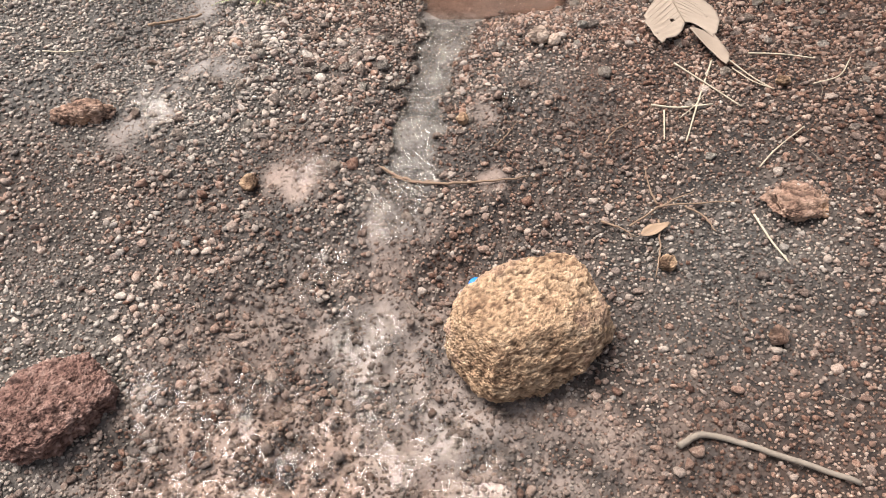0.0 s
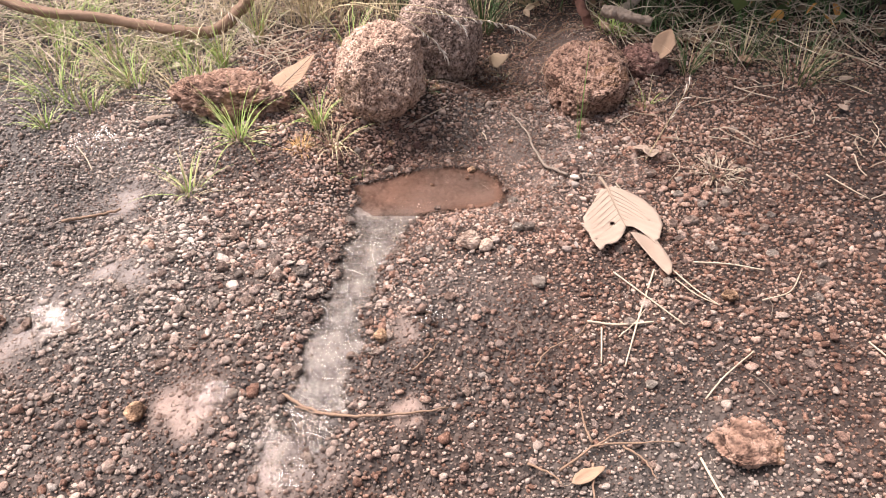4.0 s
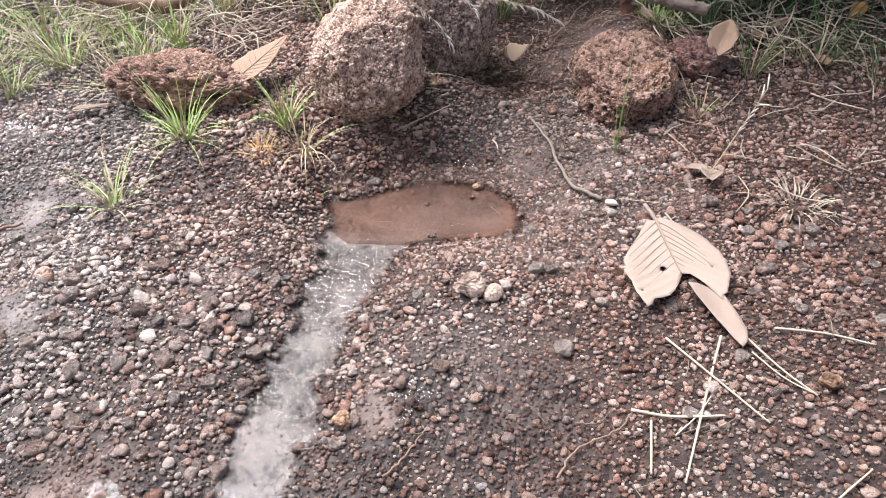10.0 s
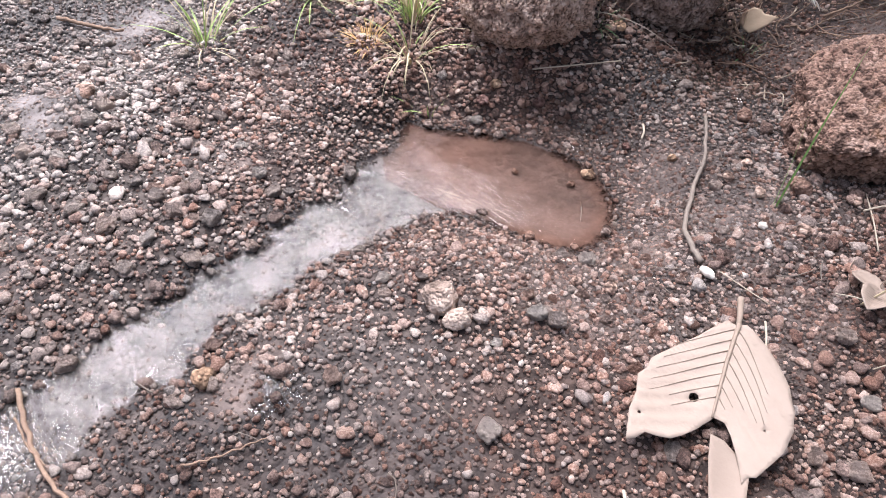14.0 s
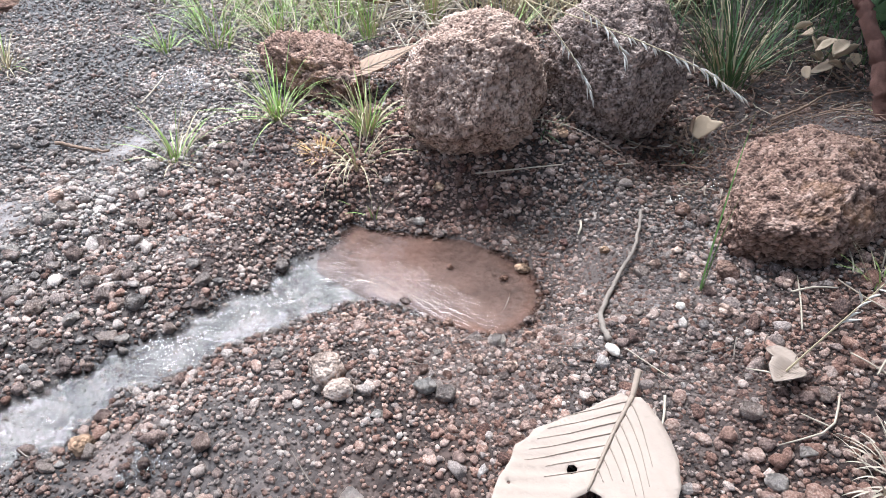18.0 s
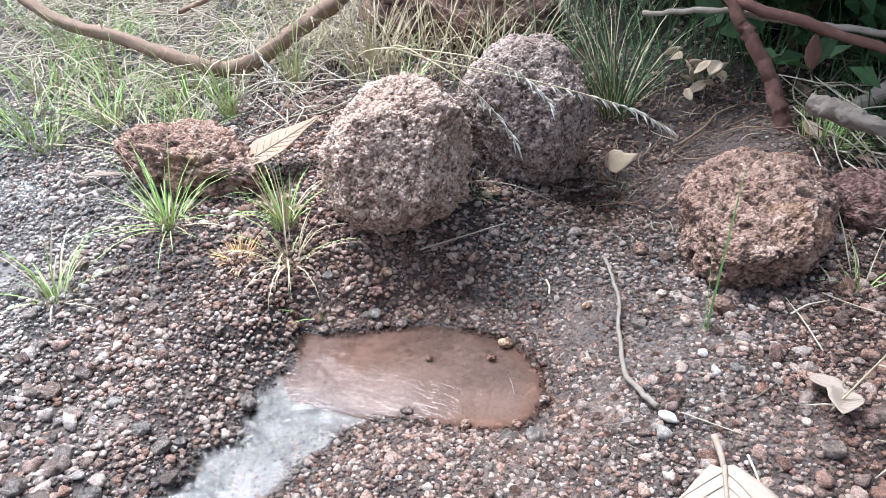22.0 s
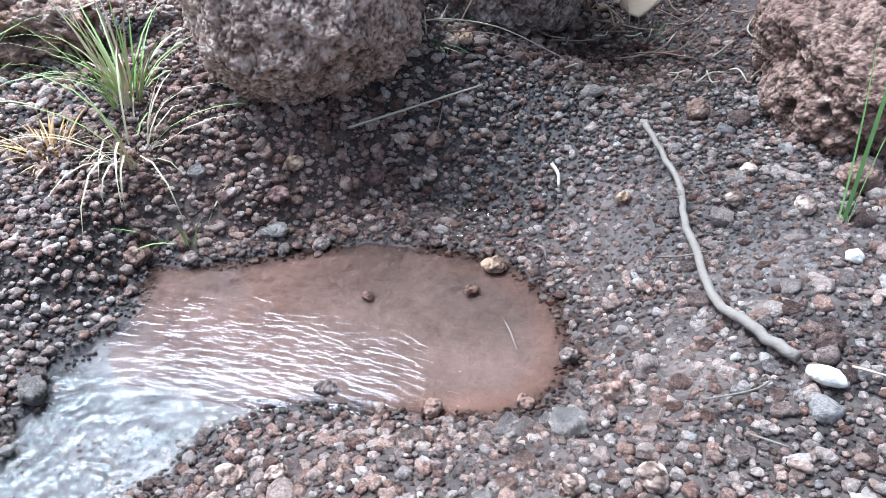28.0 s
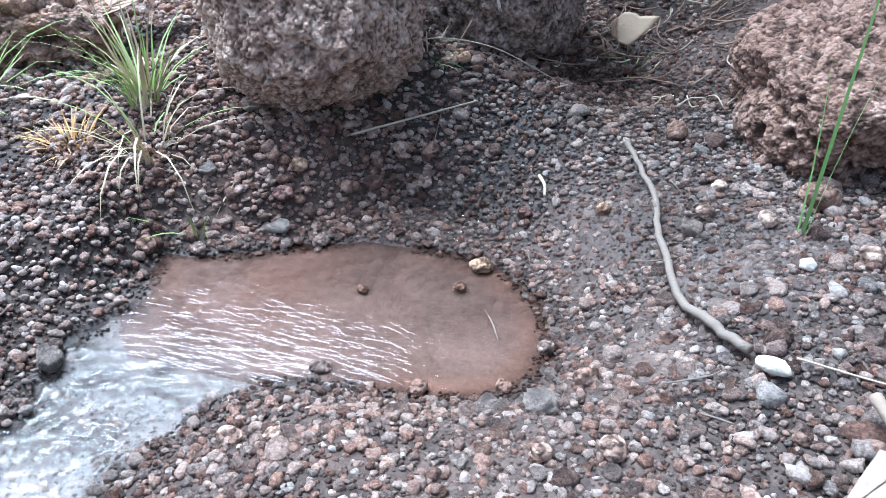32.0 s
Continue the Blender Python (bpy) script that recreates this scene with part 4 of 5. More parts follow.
for k, pts in enumerate(([(0.25, 0.757), (0.296, 0.789), (0.346, 0.788), (0.404, 0.786)], [(0.293, 0.794), (0.287, 0.824), (0.284, 0.855)], [(0.296, 0.789), (0.32, 0.802), (0.347, 0.809)], [(0.291, 0.766), (0.285, 0.72), (0.272, 0.675)],
                         [(0.213, 0.77), (0.239, 0.754), (0.252, 0.739)], [(0.33, 0.788), (0.352, 0.765), (0.362, 0.74)])):
    p = spline(on_ground(pts, 0.009), 14) - np.array(dead.matrix_world.translation)
    p = p + rs.normal(0, 0.0006, p.shape)
    part("main_stem" if k == 0 else "side_stem", tube_mesh("stem", [(p, np.linspace(0.0018, 0.0008, 14), 6)], M_BARK), None, dead)
for pts, r in (([(0.232, 0.902), (0.255, 0.935), (0.297, 0.953), (0.315, 0.975)], 0.0013), ([(0.07, 0.889), (0.09, 0.915), (0.107, 0.944)], 0.0012), ([(-0.099, 0.862), (-0.05, 0.838), (-0.002, 0.825), (0.06, 0.826), (0.117, 0.839)], 0.0026),
               ([(-0.08, 0.845), (-0.05, 0.835), (-0.02, 0.832)], 0.0012)):
    straw(pts, r, M_BARK, "thin dark twig lying on damp gravel", "twig", 0.006, 0.5, 0.0006)
straw([(-0.53, 1.235), (-0.485, 1.25), (-0.44, 1.265)], 0.0028, M_BARK, "dark stick beside a pale mud patch", "stick", 0.006, 0.7, 0.0006)
straw([(0.254, 0.439), (0.286, 0.450), (0.35, 0.425), (0.431, 0.386)], 0.0042, M_TWIG, "pale grey stick with a forked end", "stick", 0.007, 0.8, 0.0005)


for pts, r, m, lab in (([(0.03, 1.575, 0.118), (0.065, 1.575, 0.152), (0.12, 1.595, 0.148), (0.175, 1.625, 0.116)], 0.0007, M_STRAW, "thin arching dry stem at the foot of boulders"),
                       ([(0.045, 1.585, 0.12), (0.075, 1.58, 0.143), (0.13, 1.60, 0.138), (0.16, 1.60, 0.112)], 0.0006, M_BARK, "thin arching dry stem at the foot of boulders"),
                       ([(0.100, 1.615, 0.162), (0.088, 1.585, 0.13), (0.092, 1.56, 0.105), (0.094, 1.528, 0.083)], 0.0007, M_BARK, "thin reddish stem hanging over gravel")):
    straw(pts, r, m, lab, "stem", 0, 0.6)
for pts, r in (([(0.186, 1.502), (0.192, 1.493), (0.194, 1.484)], 0.0016), ([(0.345, 1.300), (0.372, 1.292), (0.395, 1.284)], 0.0006), ([(0.398, 1.265), (0.405, 1.25), (0.409, 1.238)], 0.0012), ([(0.435, 1.46), (0.45, 1.475), (0.468, 1.488)], 0.0012)):
    straw(pts, r, label="short pale dry stem on gravel")


# ---- leaves ----
def leaf_blade(name, outline, material, parent, lift, label="", cuts=3, holes=()):
    """A thin dry blade: an outline in the leaf's own plane, lifted by a function of place."""
    bm = bmesh.new()
    es = []
    for loop in (outline, *holes):
        vs = [bm.verts.new((x, y, 0)) for x, y in loop]
        es += [bm.edges.new((vs[i], vs[(i + 1) % len(vs)])) for i in range(len(vs))]
    bmesh.ops.triangle_fill(bm, edges=es, use_beauty=True)
    for _ in range(cuts):
        bmesh.ops.subdivide_edges(bm, edges=[e for e in bm.edges if e.calc_length() > 0.006], cuts=1)
        bmesh.ops.triangulate(bm, faces=bm.faces[:])
    for v in bm.verts:
        v.co.z = lift(v.co.x, v.co.y)
    ob = part(name, bm, material, parent, label)
    sol = ob.modifiers.new("thickness", "SOLIDIFY")
    sol.thickness = 0.0007
    return ob


def leaf(at, turn, length, width, material, label, curl=0.2, seed=0, stalk=0.25, tilt=(0, 0), category="leaf", name="dry_leaf"):
    """A whole dry leaf with a midrib, side veins and a stalk; it lies along +y from its stalk."""
    root = thing(name, (0, 0, 0), label, category)
    root.matrix_world = pose(*at, tilt[0], tilt[1], turn)
    rr = random.Random(seed)
    n = 14
    prof = [math.sin(math.pi * (i / n) ** 0.8) ** 0.8 * width / 2 for i in range(n + 1)]
    left = [(-prof[i] * (1 + rr.uniform(-0.06, 0.06)), length * i / n) for i in range(1, n)]
    right = [(prof[i] * (1 + rr.uniform(-0.06, 0.06)), length * i / n) for i in range(n - 1, 0, -1)]

    def lift(x, y):
        t = y / length
        return curl * (abs(x) * 0.9 + 0.25 * length * t * t) + 0.03 * length * math.sin(5 * t + seed) * (x / width * 2)

    blade = leaf_blade("blade", [(0, 0)] + left + [(0, length)] + right, material, root, lift)
    rib = [(0, length * t, lift(0, length * t) + 0.0006) for t in np.linspace(0, 0.97, 12)]
    part("midrib", tube_mesh("midrib", [(np.array(rib), np.linspace(0.0014, 0.0004, 12) * length / 0.1, 5)], M_VEIN), None, blade)
    veins = []
    for i in range(2, 11):
        y0 = length * i / 12.5
        for s in (-1, 1):
            w = prof[min(n, int(n * (i + 1.4) / 12.5))] * 0.86
            q = [(s * w * t, y0 + 0.6 * w * t, lift(s * w * t, y0 + 0.6 * w * t) + 0.0004) for t in np.linspace(0, 1, 5)]
            veins.append((np.array(q), np.linspace(0.0004, 0.00015, 5) * length / 0.1, 4))
    tagged(part("side_veins", tube_mesh("side_veins", veins, M_VEIN), None, blade), kind="stuff")
    if stalk:
        p = np.array([(0.003 * math.sin(3 * t), -stalk * length * t, 0.002 + 0.01 * t * t) for t in np.linspace(0, 1, 7)])
        part("stalk", tube_mesh("stalk", [(p, np.linspace(0.0014, 0.0018, 7) * length / 0.1, 6)], M_VEIN), None, root)
    return root


# the large torn leaf: its own frame has the stalk's foot near the origin and the tip towards -y
big = thing("dry_leaf", (0.374, 1.226, hz(0.374, 1.226)), "large pale tan dry leaf, torn and holed, on gravel", "leaf")


def big_lift(x, y):
    return 0.021 + 0.115 * y - 0.07 * abs(x - 0.012) + 0.0006 * math.sin(y * 430 + abs(x - 0.012) * 300) + 0.004 * math.sin(35 * x + 20 * y)


def ring(x, y, r, n=7):
    return [(x + r * (1 + 0.3 * math.sin(3.1 * k)) * math.cos(6.283 * k / n), y + r * math.sin(6.283 * k / n)) for k in range(n)]


big_blade = leaf_blade("blade", [(0.004, 0.013), (-0.004, 0.016), (-0.010, 0.006), (-0.018, -0.008), (-0.028, -0.024), (-0.036, -0.038), (-0.043, -0.053), (-0.042, -0.064), (-0.046, -0.074), (-0.040, -0.090), (-0.038, -0.108), (-0.029, -0.134), (-0.023, -0.129), (-0.019, -0.120),
                     (-0.010, -0.117), (0.0, -0.112), (0.007, -0.104), (0.014, -0.092), (0.021, -0.077), (0.030, -0.076), (0.038, -0.084), (0.046, -0.095), (0.053, -0.105), (0.059, -0.116), (0.061, -0.108), (0.066, -0.106), (0.070, -0.095),
                     (0.077, -0.075), (0.077, -0.054), (0.072, -0.036), (0.062, -0.019), (0.048, -0.005), (0.034, 0.006), (0.021, 0.013), (0.012, 0.017)], M_LEAF, big, big_lift, "", 4,
           [ring(0.001, -0.068, 0.0042), ring(-0.030, -0.106, 0.0016, 5), ring(0.058, -0.066, 0.001, 5)])
leaf_blade("torn_piece", [(0.024, -0.092), (0.035, -0.090), (0.048, -0.094), (0.060, -0.099), (0.064, -0.117), (0.067, -0.131), (0.070, -0.146), (0.072, -0.164), (0.068, -0.180), (0.062, -0.186),
                          (0.056, -0.172), (0.050, -0.156), (0.040, -0.134), (0.030, -0.111)],
           M_LEAF, big, lambda x, y: 0.013 + 0.10 * y + 0.20 * max(0, 0.045 - x) + 0.25 * max(0, x - 0.055), "browner torn strip hanging from the blade", 4)
rib = spline([(0.006, 0.014), (0.010, -0.02), (0.015, -0.05), (0.020, -0.078)], 12)
part("midrib", tube_mesh("midrib", [(np.array([(x, y, big_lift(x, y) + 0.0008) for x, y in rib]), np.linspace(0.0021, 0.0010, 12), 6)], M_VEIN), None, big_blade)
veins = []
for k in range(7):
    for s in (-1, 1):
        t = k / 7.5
        bx, by, w = 0.006 + 0.013 * t, 0.010 - 0.085 * t, 0.042 + 0.014 * math.sin(math.pi * (k + 1) / 8)
        u = np.linspace(0, (0.82 if k < 5 else 0.6) if s < 0 else (0.9, 0.9, 0.85, 0.7, 0.45, 0.3, 0.2)[k], 9)
        q = [(bx + s * w * c, by - 0.80 * w * c - 0.30 * w * c * c) for c in u]
        veins.append((np.array([(x, y, big_lift(x, y) + 0.0004) for x, y in q]), np.linspace(0.0006, 0.0002, 9), 5))
for v in veins:
    part("side_vein", tube_mesh("side_vein", [v], M_VEIN), None, big_blade)
st = spline([(0.006, 0.013, 0.023), (0.003, 0.024, 0.026), (-0.003, 0.042, 0.028)], 9)
part("stalk", tube_mesh("stalk", [(st, np.linspace(0.0022, 0.0030, 9), 7)], M_VEIN), None, big)

leaf((-0.222, 1.515, 0.150), -42, 0.135, 0.066, M_LEAF_BROWN, "broad brown dry leaf between two rocks", 0.12, 3, 0.1, (20, -8))
folded = thing("dry_leaf", (0.228, 1.728, hz(0.228, 1.728)), "small folded pale leaf standing on the soil", "leaf")
face = leaf_blade("blade", [(-0.012, 0.002), (-0.015, 0.018), (-0.014, 0.032), (-0.006, 0.038), (0.006, 0.036), (0.012, 0.031), (0.034, 0.030), (0.024, 0.016), (0.010, 0.003), (0.0, -0.004)], M_LEAF_PALE, folded,
                  lambda x, y: 0.006 * math.sin(60 * x) + 0.25 * max(0.0, x - 0.008) - 0.3 * max(0.0, -0.006 - x), "", 4)
face.matrix_local = pose(0, 0, 0.015, 55, 0, 10) @ Matrix.Scale(0.80, 4)
flap = leaf_blade("folded_edge", [(-0.012, 0.002), (-0.015, 0.018), (-0.014, 0.032), (-0.021, 0.026), (-0.020, 0.008)], M_LEAF_BROWN, folded, lambda x, y: -0.9 * max(0.0, -0.012 - x), "browner folded edge", 2)
flap.matrix_local = pose(0, 0, 0.015, 55, 0, 10) @ Matrix.Scale(0.80, 4)
for k, (x, l) in enumerate(((-0.009, 0.016), (0.0, 0.013), (0.011, 0.018))):
    part("stalk", tube_mesh("stalk", [(np.array([(x, 0.0, -0.002), (x + 0.001, 0.002, l * 0.5), (x, 0.002, l)]), [0.0010, 0.0009, 0.0008], 5)], M_VEIN), None, folded)
leaf((-0.475, 1.522, hz(-0.475, 1.522) + 0.012), -70, 0.06, 0.022, M_LEAF, "narrow pale dry leaf on dark gravel", 0.25, 5, 0.1)
leaf((0.445, 1.362, hz(0.445, 1.362) + 0.010), -120, 0.035, 0.022, M_LEAF, "broken pale leaf scrap under a grass stem", 0.5, 6, 0.1)
leaf((0.472, 1.350, hz(0.472, 1.350) + 0.010), 170, 0.040, 0.028, M_LEAF, "crumpled whitish leaf scrap on gravel", 0.6, 7, 0.1)
leaf((0.54, 1.62, hz(0.54, 1.62) + 0.03), -30, 0.075, 0.045, M_LEAF_BROWN, "curled brown leaf beside a red rock", 0.6, 8, 0.2, (30, 0))
leaf((0.745, 0.905, hz(0.745, 0.905) + 0.012), -70, 0.085, 0.036, M_LEAF_BROWN, "brown curled leaf on open gravel", 0.6, 9, 0.3)
leaf((0.262, 0.740, hz(0.262, 0.74) + 0.010), -65, 0.048, 0.018, M_LEAF_BROWN, "grey shrivelled leaf on dark gravel", 0.4, 10, 0.4)
leaf((0.88, 1.56, hz(0.88, 1.56) + 0.012), -80, 0.03, 0.02, M_LEAF, "small whitish dry leaf on soil", 0.5, 11, 0.0)
leaf((1.02, 1.455, hz(1.02, 1.455) + 0.012), -80, 0.03, 0.02, M_LEAF, "small whitish dry leaf on soil", 0.5, 12, 0.0)
leaf((0.85, 1.447, hz(0.85, 1.447) + 0.012), 20, 0.025, 0.018, M_LEAF, "small whitish dry leaf on soil", 0.5, 13, 0.0)


# ---- grass ----
def blades(specs):
    """One mesh of grass blades, each (root, direction, length, width, droop): folded strips that taper and bend."""
    vs, fs = [], []
    for (x, y, z), a, lean, length, width, droop in specs:
        o = len(vs)
        dx, dy = math.cos(a), math.sin(a)
        seg = 5
        px, pz, ang = 0.0, 0.0, math.pi / 2 - lean
        for k in range(seg + 1):
            t = k / seg
            w = width * (1 - t) ** 0.7 * (0.7 + 0.6 * t if t < 0.5 else 1.0) / 2
            cx, cy, cz = x + dx * px, y + dy * px, z + pz
            vs += [(cx - dy * w, cy + dx * w, cz), (cx, cy, cz - 0.35 * w), (cx + dy * w, cy - dx * w, cz)]
            px += length / seg * math.cos(ang)
            pz += length / seg * math.sin(ang)
            ang -= droop / seg
        for k in range(seg):
            i = o + 3 * k
            fs += [(i, i + 1, i + 4, i + 3), (i + 1, i + 2, i + 5, i + 4)]
    return vs, fs


def blade_mesh(name, specs, material):
    vs, fs = blades(specs)
    me = bpy.data.meshes.new(name)
    me.from_pydata(vs, [], fs)
    for p in me.polygons:
        p.use_smooth = True
    me.materials.append(material)
    return me


def tuft(x, y, n, length, label, green=M_GRASS, dry=0.3, spread=0.9, width=0.0024, droop=0.9, foot=0.012, seed=0, material_dry=M_DRY_GRASS):
    rr = random.Random(seed * 31 + 7)
    root = thing("grass_tuft", (x, y, hz(x, y)), label, "grass", "grass tufts")

    def make(k, ln):
        out = []
        for _ in range(k):
            a, r = rr.uniform(0, 2 * math.pi), foot * math.sqrt(rr.random())
            out.append(((r * math.cos(a), r * math.sin(a), -0.004), a + rr.uniform(-0.5, 0.5), spread * rr.uniform(0.1, 1.0), ln * rr.uniform(0.5, 1.1), width * rr.uniform(0.7, 1.3), droop * rr.uniform(0.2, 1.4)))
        return out

    k = int(n * (1 - dry))
    for part_name, count, ln, mat, lab in (("green_blade", k, length, green, ""), ("dry_blade", n - k, length * 1.05, material_dry, "pale dry blade")):
        for s in make(count, ln):
            part(part_name, blade_mesh(part_name, [s], mat), None, root, lab)
    return root


FRESH, PALE, MIXED = "small fresh green grass tuft in gravel", "dry straw-coloured grass tuft", "green and dry grass tuft on dark soil"
TUFTS = (
    (-0.332, 1.303, 40, 0.095, MIXED, dict(dry=0.4, spread=1.2)), (-0.270, 1.436, 70, 0.125, FRESH, dict(dry=0.2, spread=1.25)), (-0.122, 1.462, 52, 0.105, FRESH, dict(dry=0.35, spread=0.65, droop=1.3)),
    (-0.092, 1.415, 34, 0.095, PALE, dict(dry=0.85, spread=1.1, droop=2.6, width=0.0021)), (-0.150, 1.405, 90, 0.034, "small ochre dry grass tuft", dict(dry=1.0, spread=1.4, width=0.002, material_dry=M_ORANGE_GRASS)),
    (0.575, 1.295, 110, 0.048, "whitish dry grass tuft lying flat on gravel", dict(dry=1.0, spread=1.6, width=0.0026, foot=0.024, droop=1.5, material_dry=M_STRAW)), (-0.043, 1.388, 8, 0.05, FRESH, dict(dry=0.2)), (-0.36, 1.72, 50, 0.12, FRESH, dict(dry=0.3, spread=0.45)),
    (-0.30, 1.82, 44, 0.13, FRESH, dict(dry=0.4, spread=0.4)), (-0.76, 1.90, 110, 0.12, FRESH, dict(dry=0.25, foot=0.06)), (-0.556, 1.70, 90, 0.11, MIXED, dict(dry=0.5, foot=0.06, spread=1.2)),
    (-0.684, 1.646, 90, 0.10, FRESH, dict(dry=0.25, foot=0.06)), (-0.605, 1.586, 40, 0.08, FRESH, dict(dry=0.2, foot=0.03)), (-0.41, 1.61, 70, 0.12, MIXED, dict(dry=0.65, foot=0.05, spread=1.4)),
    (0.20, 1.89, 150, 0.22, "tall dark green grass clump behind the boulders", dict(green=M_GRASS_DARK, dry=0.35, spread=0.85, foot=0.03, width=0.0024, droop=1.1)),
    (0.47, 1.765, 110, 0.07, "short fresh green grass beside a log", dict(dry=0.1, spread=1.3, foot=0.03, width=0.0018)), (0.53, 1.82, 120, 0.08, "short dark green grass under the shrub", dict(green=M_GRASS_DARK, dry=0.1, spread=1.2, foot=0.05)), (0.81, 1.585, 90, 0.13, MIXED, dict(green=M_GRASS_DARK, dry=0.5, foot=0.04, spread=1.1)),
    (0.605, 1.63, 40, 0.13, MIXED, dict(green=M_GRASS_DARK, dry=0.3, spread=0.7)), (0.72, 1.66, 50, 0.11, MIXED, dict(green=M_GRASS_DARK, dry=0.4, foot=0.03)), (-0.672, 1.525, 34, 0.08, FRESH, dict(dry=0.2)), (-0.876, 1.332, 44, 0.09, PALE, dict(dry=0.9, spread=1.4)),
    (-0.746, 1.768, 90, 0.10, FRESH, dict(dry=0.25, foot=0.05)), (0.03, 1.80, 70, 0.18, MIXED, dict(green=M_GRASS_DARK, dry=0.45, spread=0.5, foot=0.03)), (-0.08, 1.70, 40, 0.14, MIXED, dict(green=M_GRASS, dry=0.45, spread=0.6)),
    (-0.47, 1.76, 60, 0.10, FRESH, dict(dry=0.2, foot=0.03)), (-0.53, 1.655, 40, 0.09, FRESH, dict(dry=0.15, foot=0.02, spread=0.6)), (-0.40, 1.68, 50, 0.10, FRESH, dict(dry=0.3, foot=0.03)), (-0.62, 1.78, 60, 0.11, FRESH, dict(dry=0.3, foot=0.04)), (-0.35, 1.60, 40, 0.08, FRESH, dict(dry=0.35, foot=0.02, spread=1.3)), (-0.90, 1.70, 60, 0.09, FRESH, dict(dry=0.3, foot=0.05)), (-0.50, 1.82, 60, 0.11, PALE, dict(dry=0.8, foot=0.06, spread=1.3)), (-0.20, 1.90, 60, 0.18, PALE, dict(dry=0.9, foot=0.04, spread=0.7)),
    (0.36, 1.427, 3, 0.200, "upright green grass blades before a rock", dict(dry=0.0, green=M_BLADE, spread=0.09, width=0.0034, droop=0.10, foot=0.003)),
    (0.07, 1.585, 16, 0.04, FRESH, dict(dry=0.2, spread=1.3, green=M_GRASS_DARK)), (0.235, 1.70, 18, 0.035, FRESH, dict(dry=0.4, spread=1.3, green=M_GRASS_DARK)), (0.50, 1.52, 14, 0.06, MIXED, dict(dry=0.4, spread=1.0)))
for i, (x, y, n, ln, lab, kw) in enumerate(TUFTS):
    tuft(x, y, n, ln, lab, seed=i, **kw)


def seed_head(points, spikes, label, seed):
    """A long thin grass stalk with a drooping head of pale spikelets."""
    rr = random.Random(seed)
    at = points[0]
    root = thing("grass_stalk", at, label, "grass")
    p = spline(points, 30) - np.array(at)
    stalk = part("stalk", tube_mesh("stalk", [(p, np.linspace(0.0011, 0.0005, 30), 5)], M_DRY_GRASS), None, root)
    for k in range(2 * spikes):
        t = 0.55 + 0.45 * (k + 1) / (2 * spikes)
        q = p[min(29, int(29 * t))]
        d = p[-1] - p[-6]
        d = d / np.linalg.norm(d) + np.array([rr.uniform(-0.5, 0.5), rr.uniform(-0.5, 0.5), rr.uniform(-0.75, 0.1)])
        d = d / np.linalg.norm(d) * rr.uniform(0.011, 0.020)
        s = spline([tuple(q), tuple(q + d * 0.5 + np.array([0, 0, 0.001])), tuple(q + d)], 7)
        part("spikelet", tube_mesh("spikelet", [(s, [0.0003, 0.0006, 0.0010, 0.0011, 0.0009, 0.0005, 0.0002], 5)], M_SEED), None, stalk)
    return root


seed_head([(-0.16, 1.80, 0.16), (-0.10, 1.70, 0.265), (0.0, 1.655, 0.272), (0.12, 1.635, 0.268), (0.20, 1.635, 0.256), (0.25, 1.642, 0.242), (0.29, 1.652, 0.222)], 22, "long dry grass stalk with a drooping seed head over boulders", 1)
seed_head([(-0.12, 1.78, 0.17), (-0.08, 1.70, 0.27), (0.0, 1.64, 0.275), (0.06, 1.622, 0.25), (0.10, 1.618, 0.215), (0.12, 1.622, 0.182)], 12, "dry grass stalk with a drooping seed head before a boulder", 2)
seed_head([(-0.2, 1.80, 0.16), (-0.12, 1.70, 0.26), (0.02, 1.65, 0.285), (0.10, 1.63, 0.28), (0.135, 1.625, 0.262), (0.155, 1.625, 0.24)], 9, "dry grass stalk with a drooping seed head before a boulder", 3)
seed_head([(-0.55, 1.95, 0.17), (-0.42, 1.83, 0.25), (-0.33, 1.77, 0.22), (-0.28, 1.75, 0.165)], 10, "pale grass seed head hanging near a branch", 4)
seed_head([(0.463, 1.335, 0.112), (0.485, 1.336, 0.17), (0.515, 1.34, 0.246)], 5, "leaning grass stalk growing from gravel", 5)


def rough_grass(name, box, count, length, material, label, seed, dense=1.0):
    """Grass nobody could count, over a box of the plan."""
    rr = random.Random(seed)
    q = np.random.RandomState(seed + 300)
    X, Y = q.uniform(box[0], box[2], 4 * count), q.uniform(box[1], box[3], 4 * count)
    keep = np.nonzero(vnoise(X, Y, 5, 3) >= 0.5 - 0.25 * dense)[0][:count]
    Z = height(X[keep], Y[keep]) - 0.004
    sp = [((float(x), float(y), float(z)), rr.uniform(0, 6.28), rr.uniform(0.1, 0.9), length * rr.uniform(0.4, 1.2), rr.uniform(0.0016, 0.0032), rr.uniform(0.2, 1.8)) for x, y, z in zip(X[keep], Y[keep], Z)]
    return tagged(new(name, blade_mesh(name, sp, material)), label, "grass", kind="stuff")


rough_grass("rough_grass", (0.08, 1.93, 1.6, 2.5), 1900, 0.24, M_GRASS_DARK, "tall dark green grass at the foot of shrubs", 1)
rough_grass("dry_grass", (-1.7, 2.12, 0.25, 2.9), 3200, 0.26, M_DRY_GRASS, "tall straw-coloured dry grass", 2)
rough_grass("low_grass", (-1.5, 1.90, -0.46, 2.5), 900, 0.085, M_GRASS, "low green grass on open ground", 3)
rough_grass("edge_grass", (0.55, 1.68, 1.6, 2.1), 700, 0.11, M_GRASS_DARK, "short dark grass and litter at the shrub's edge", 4)


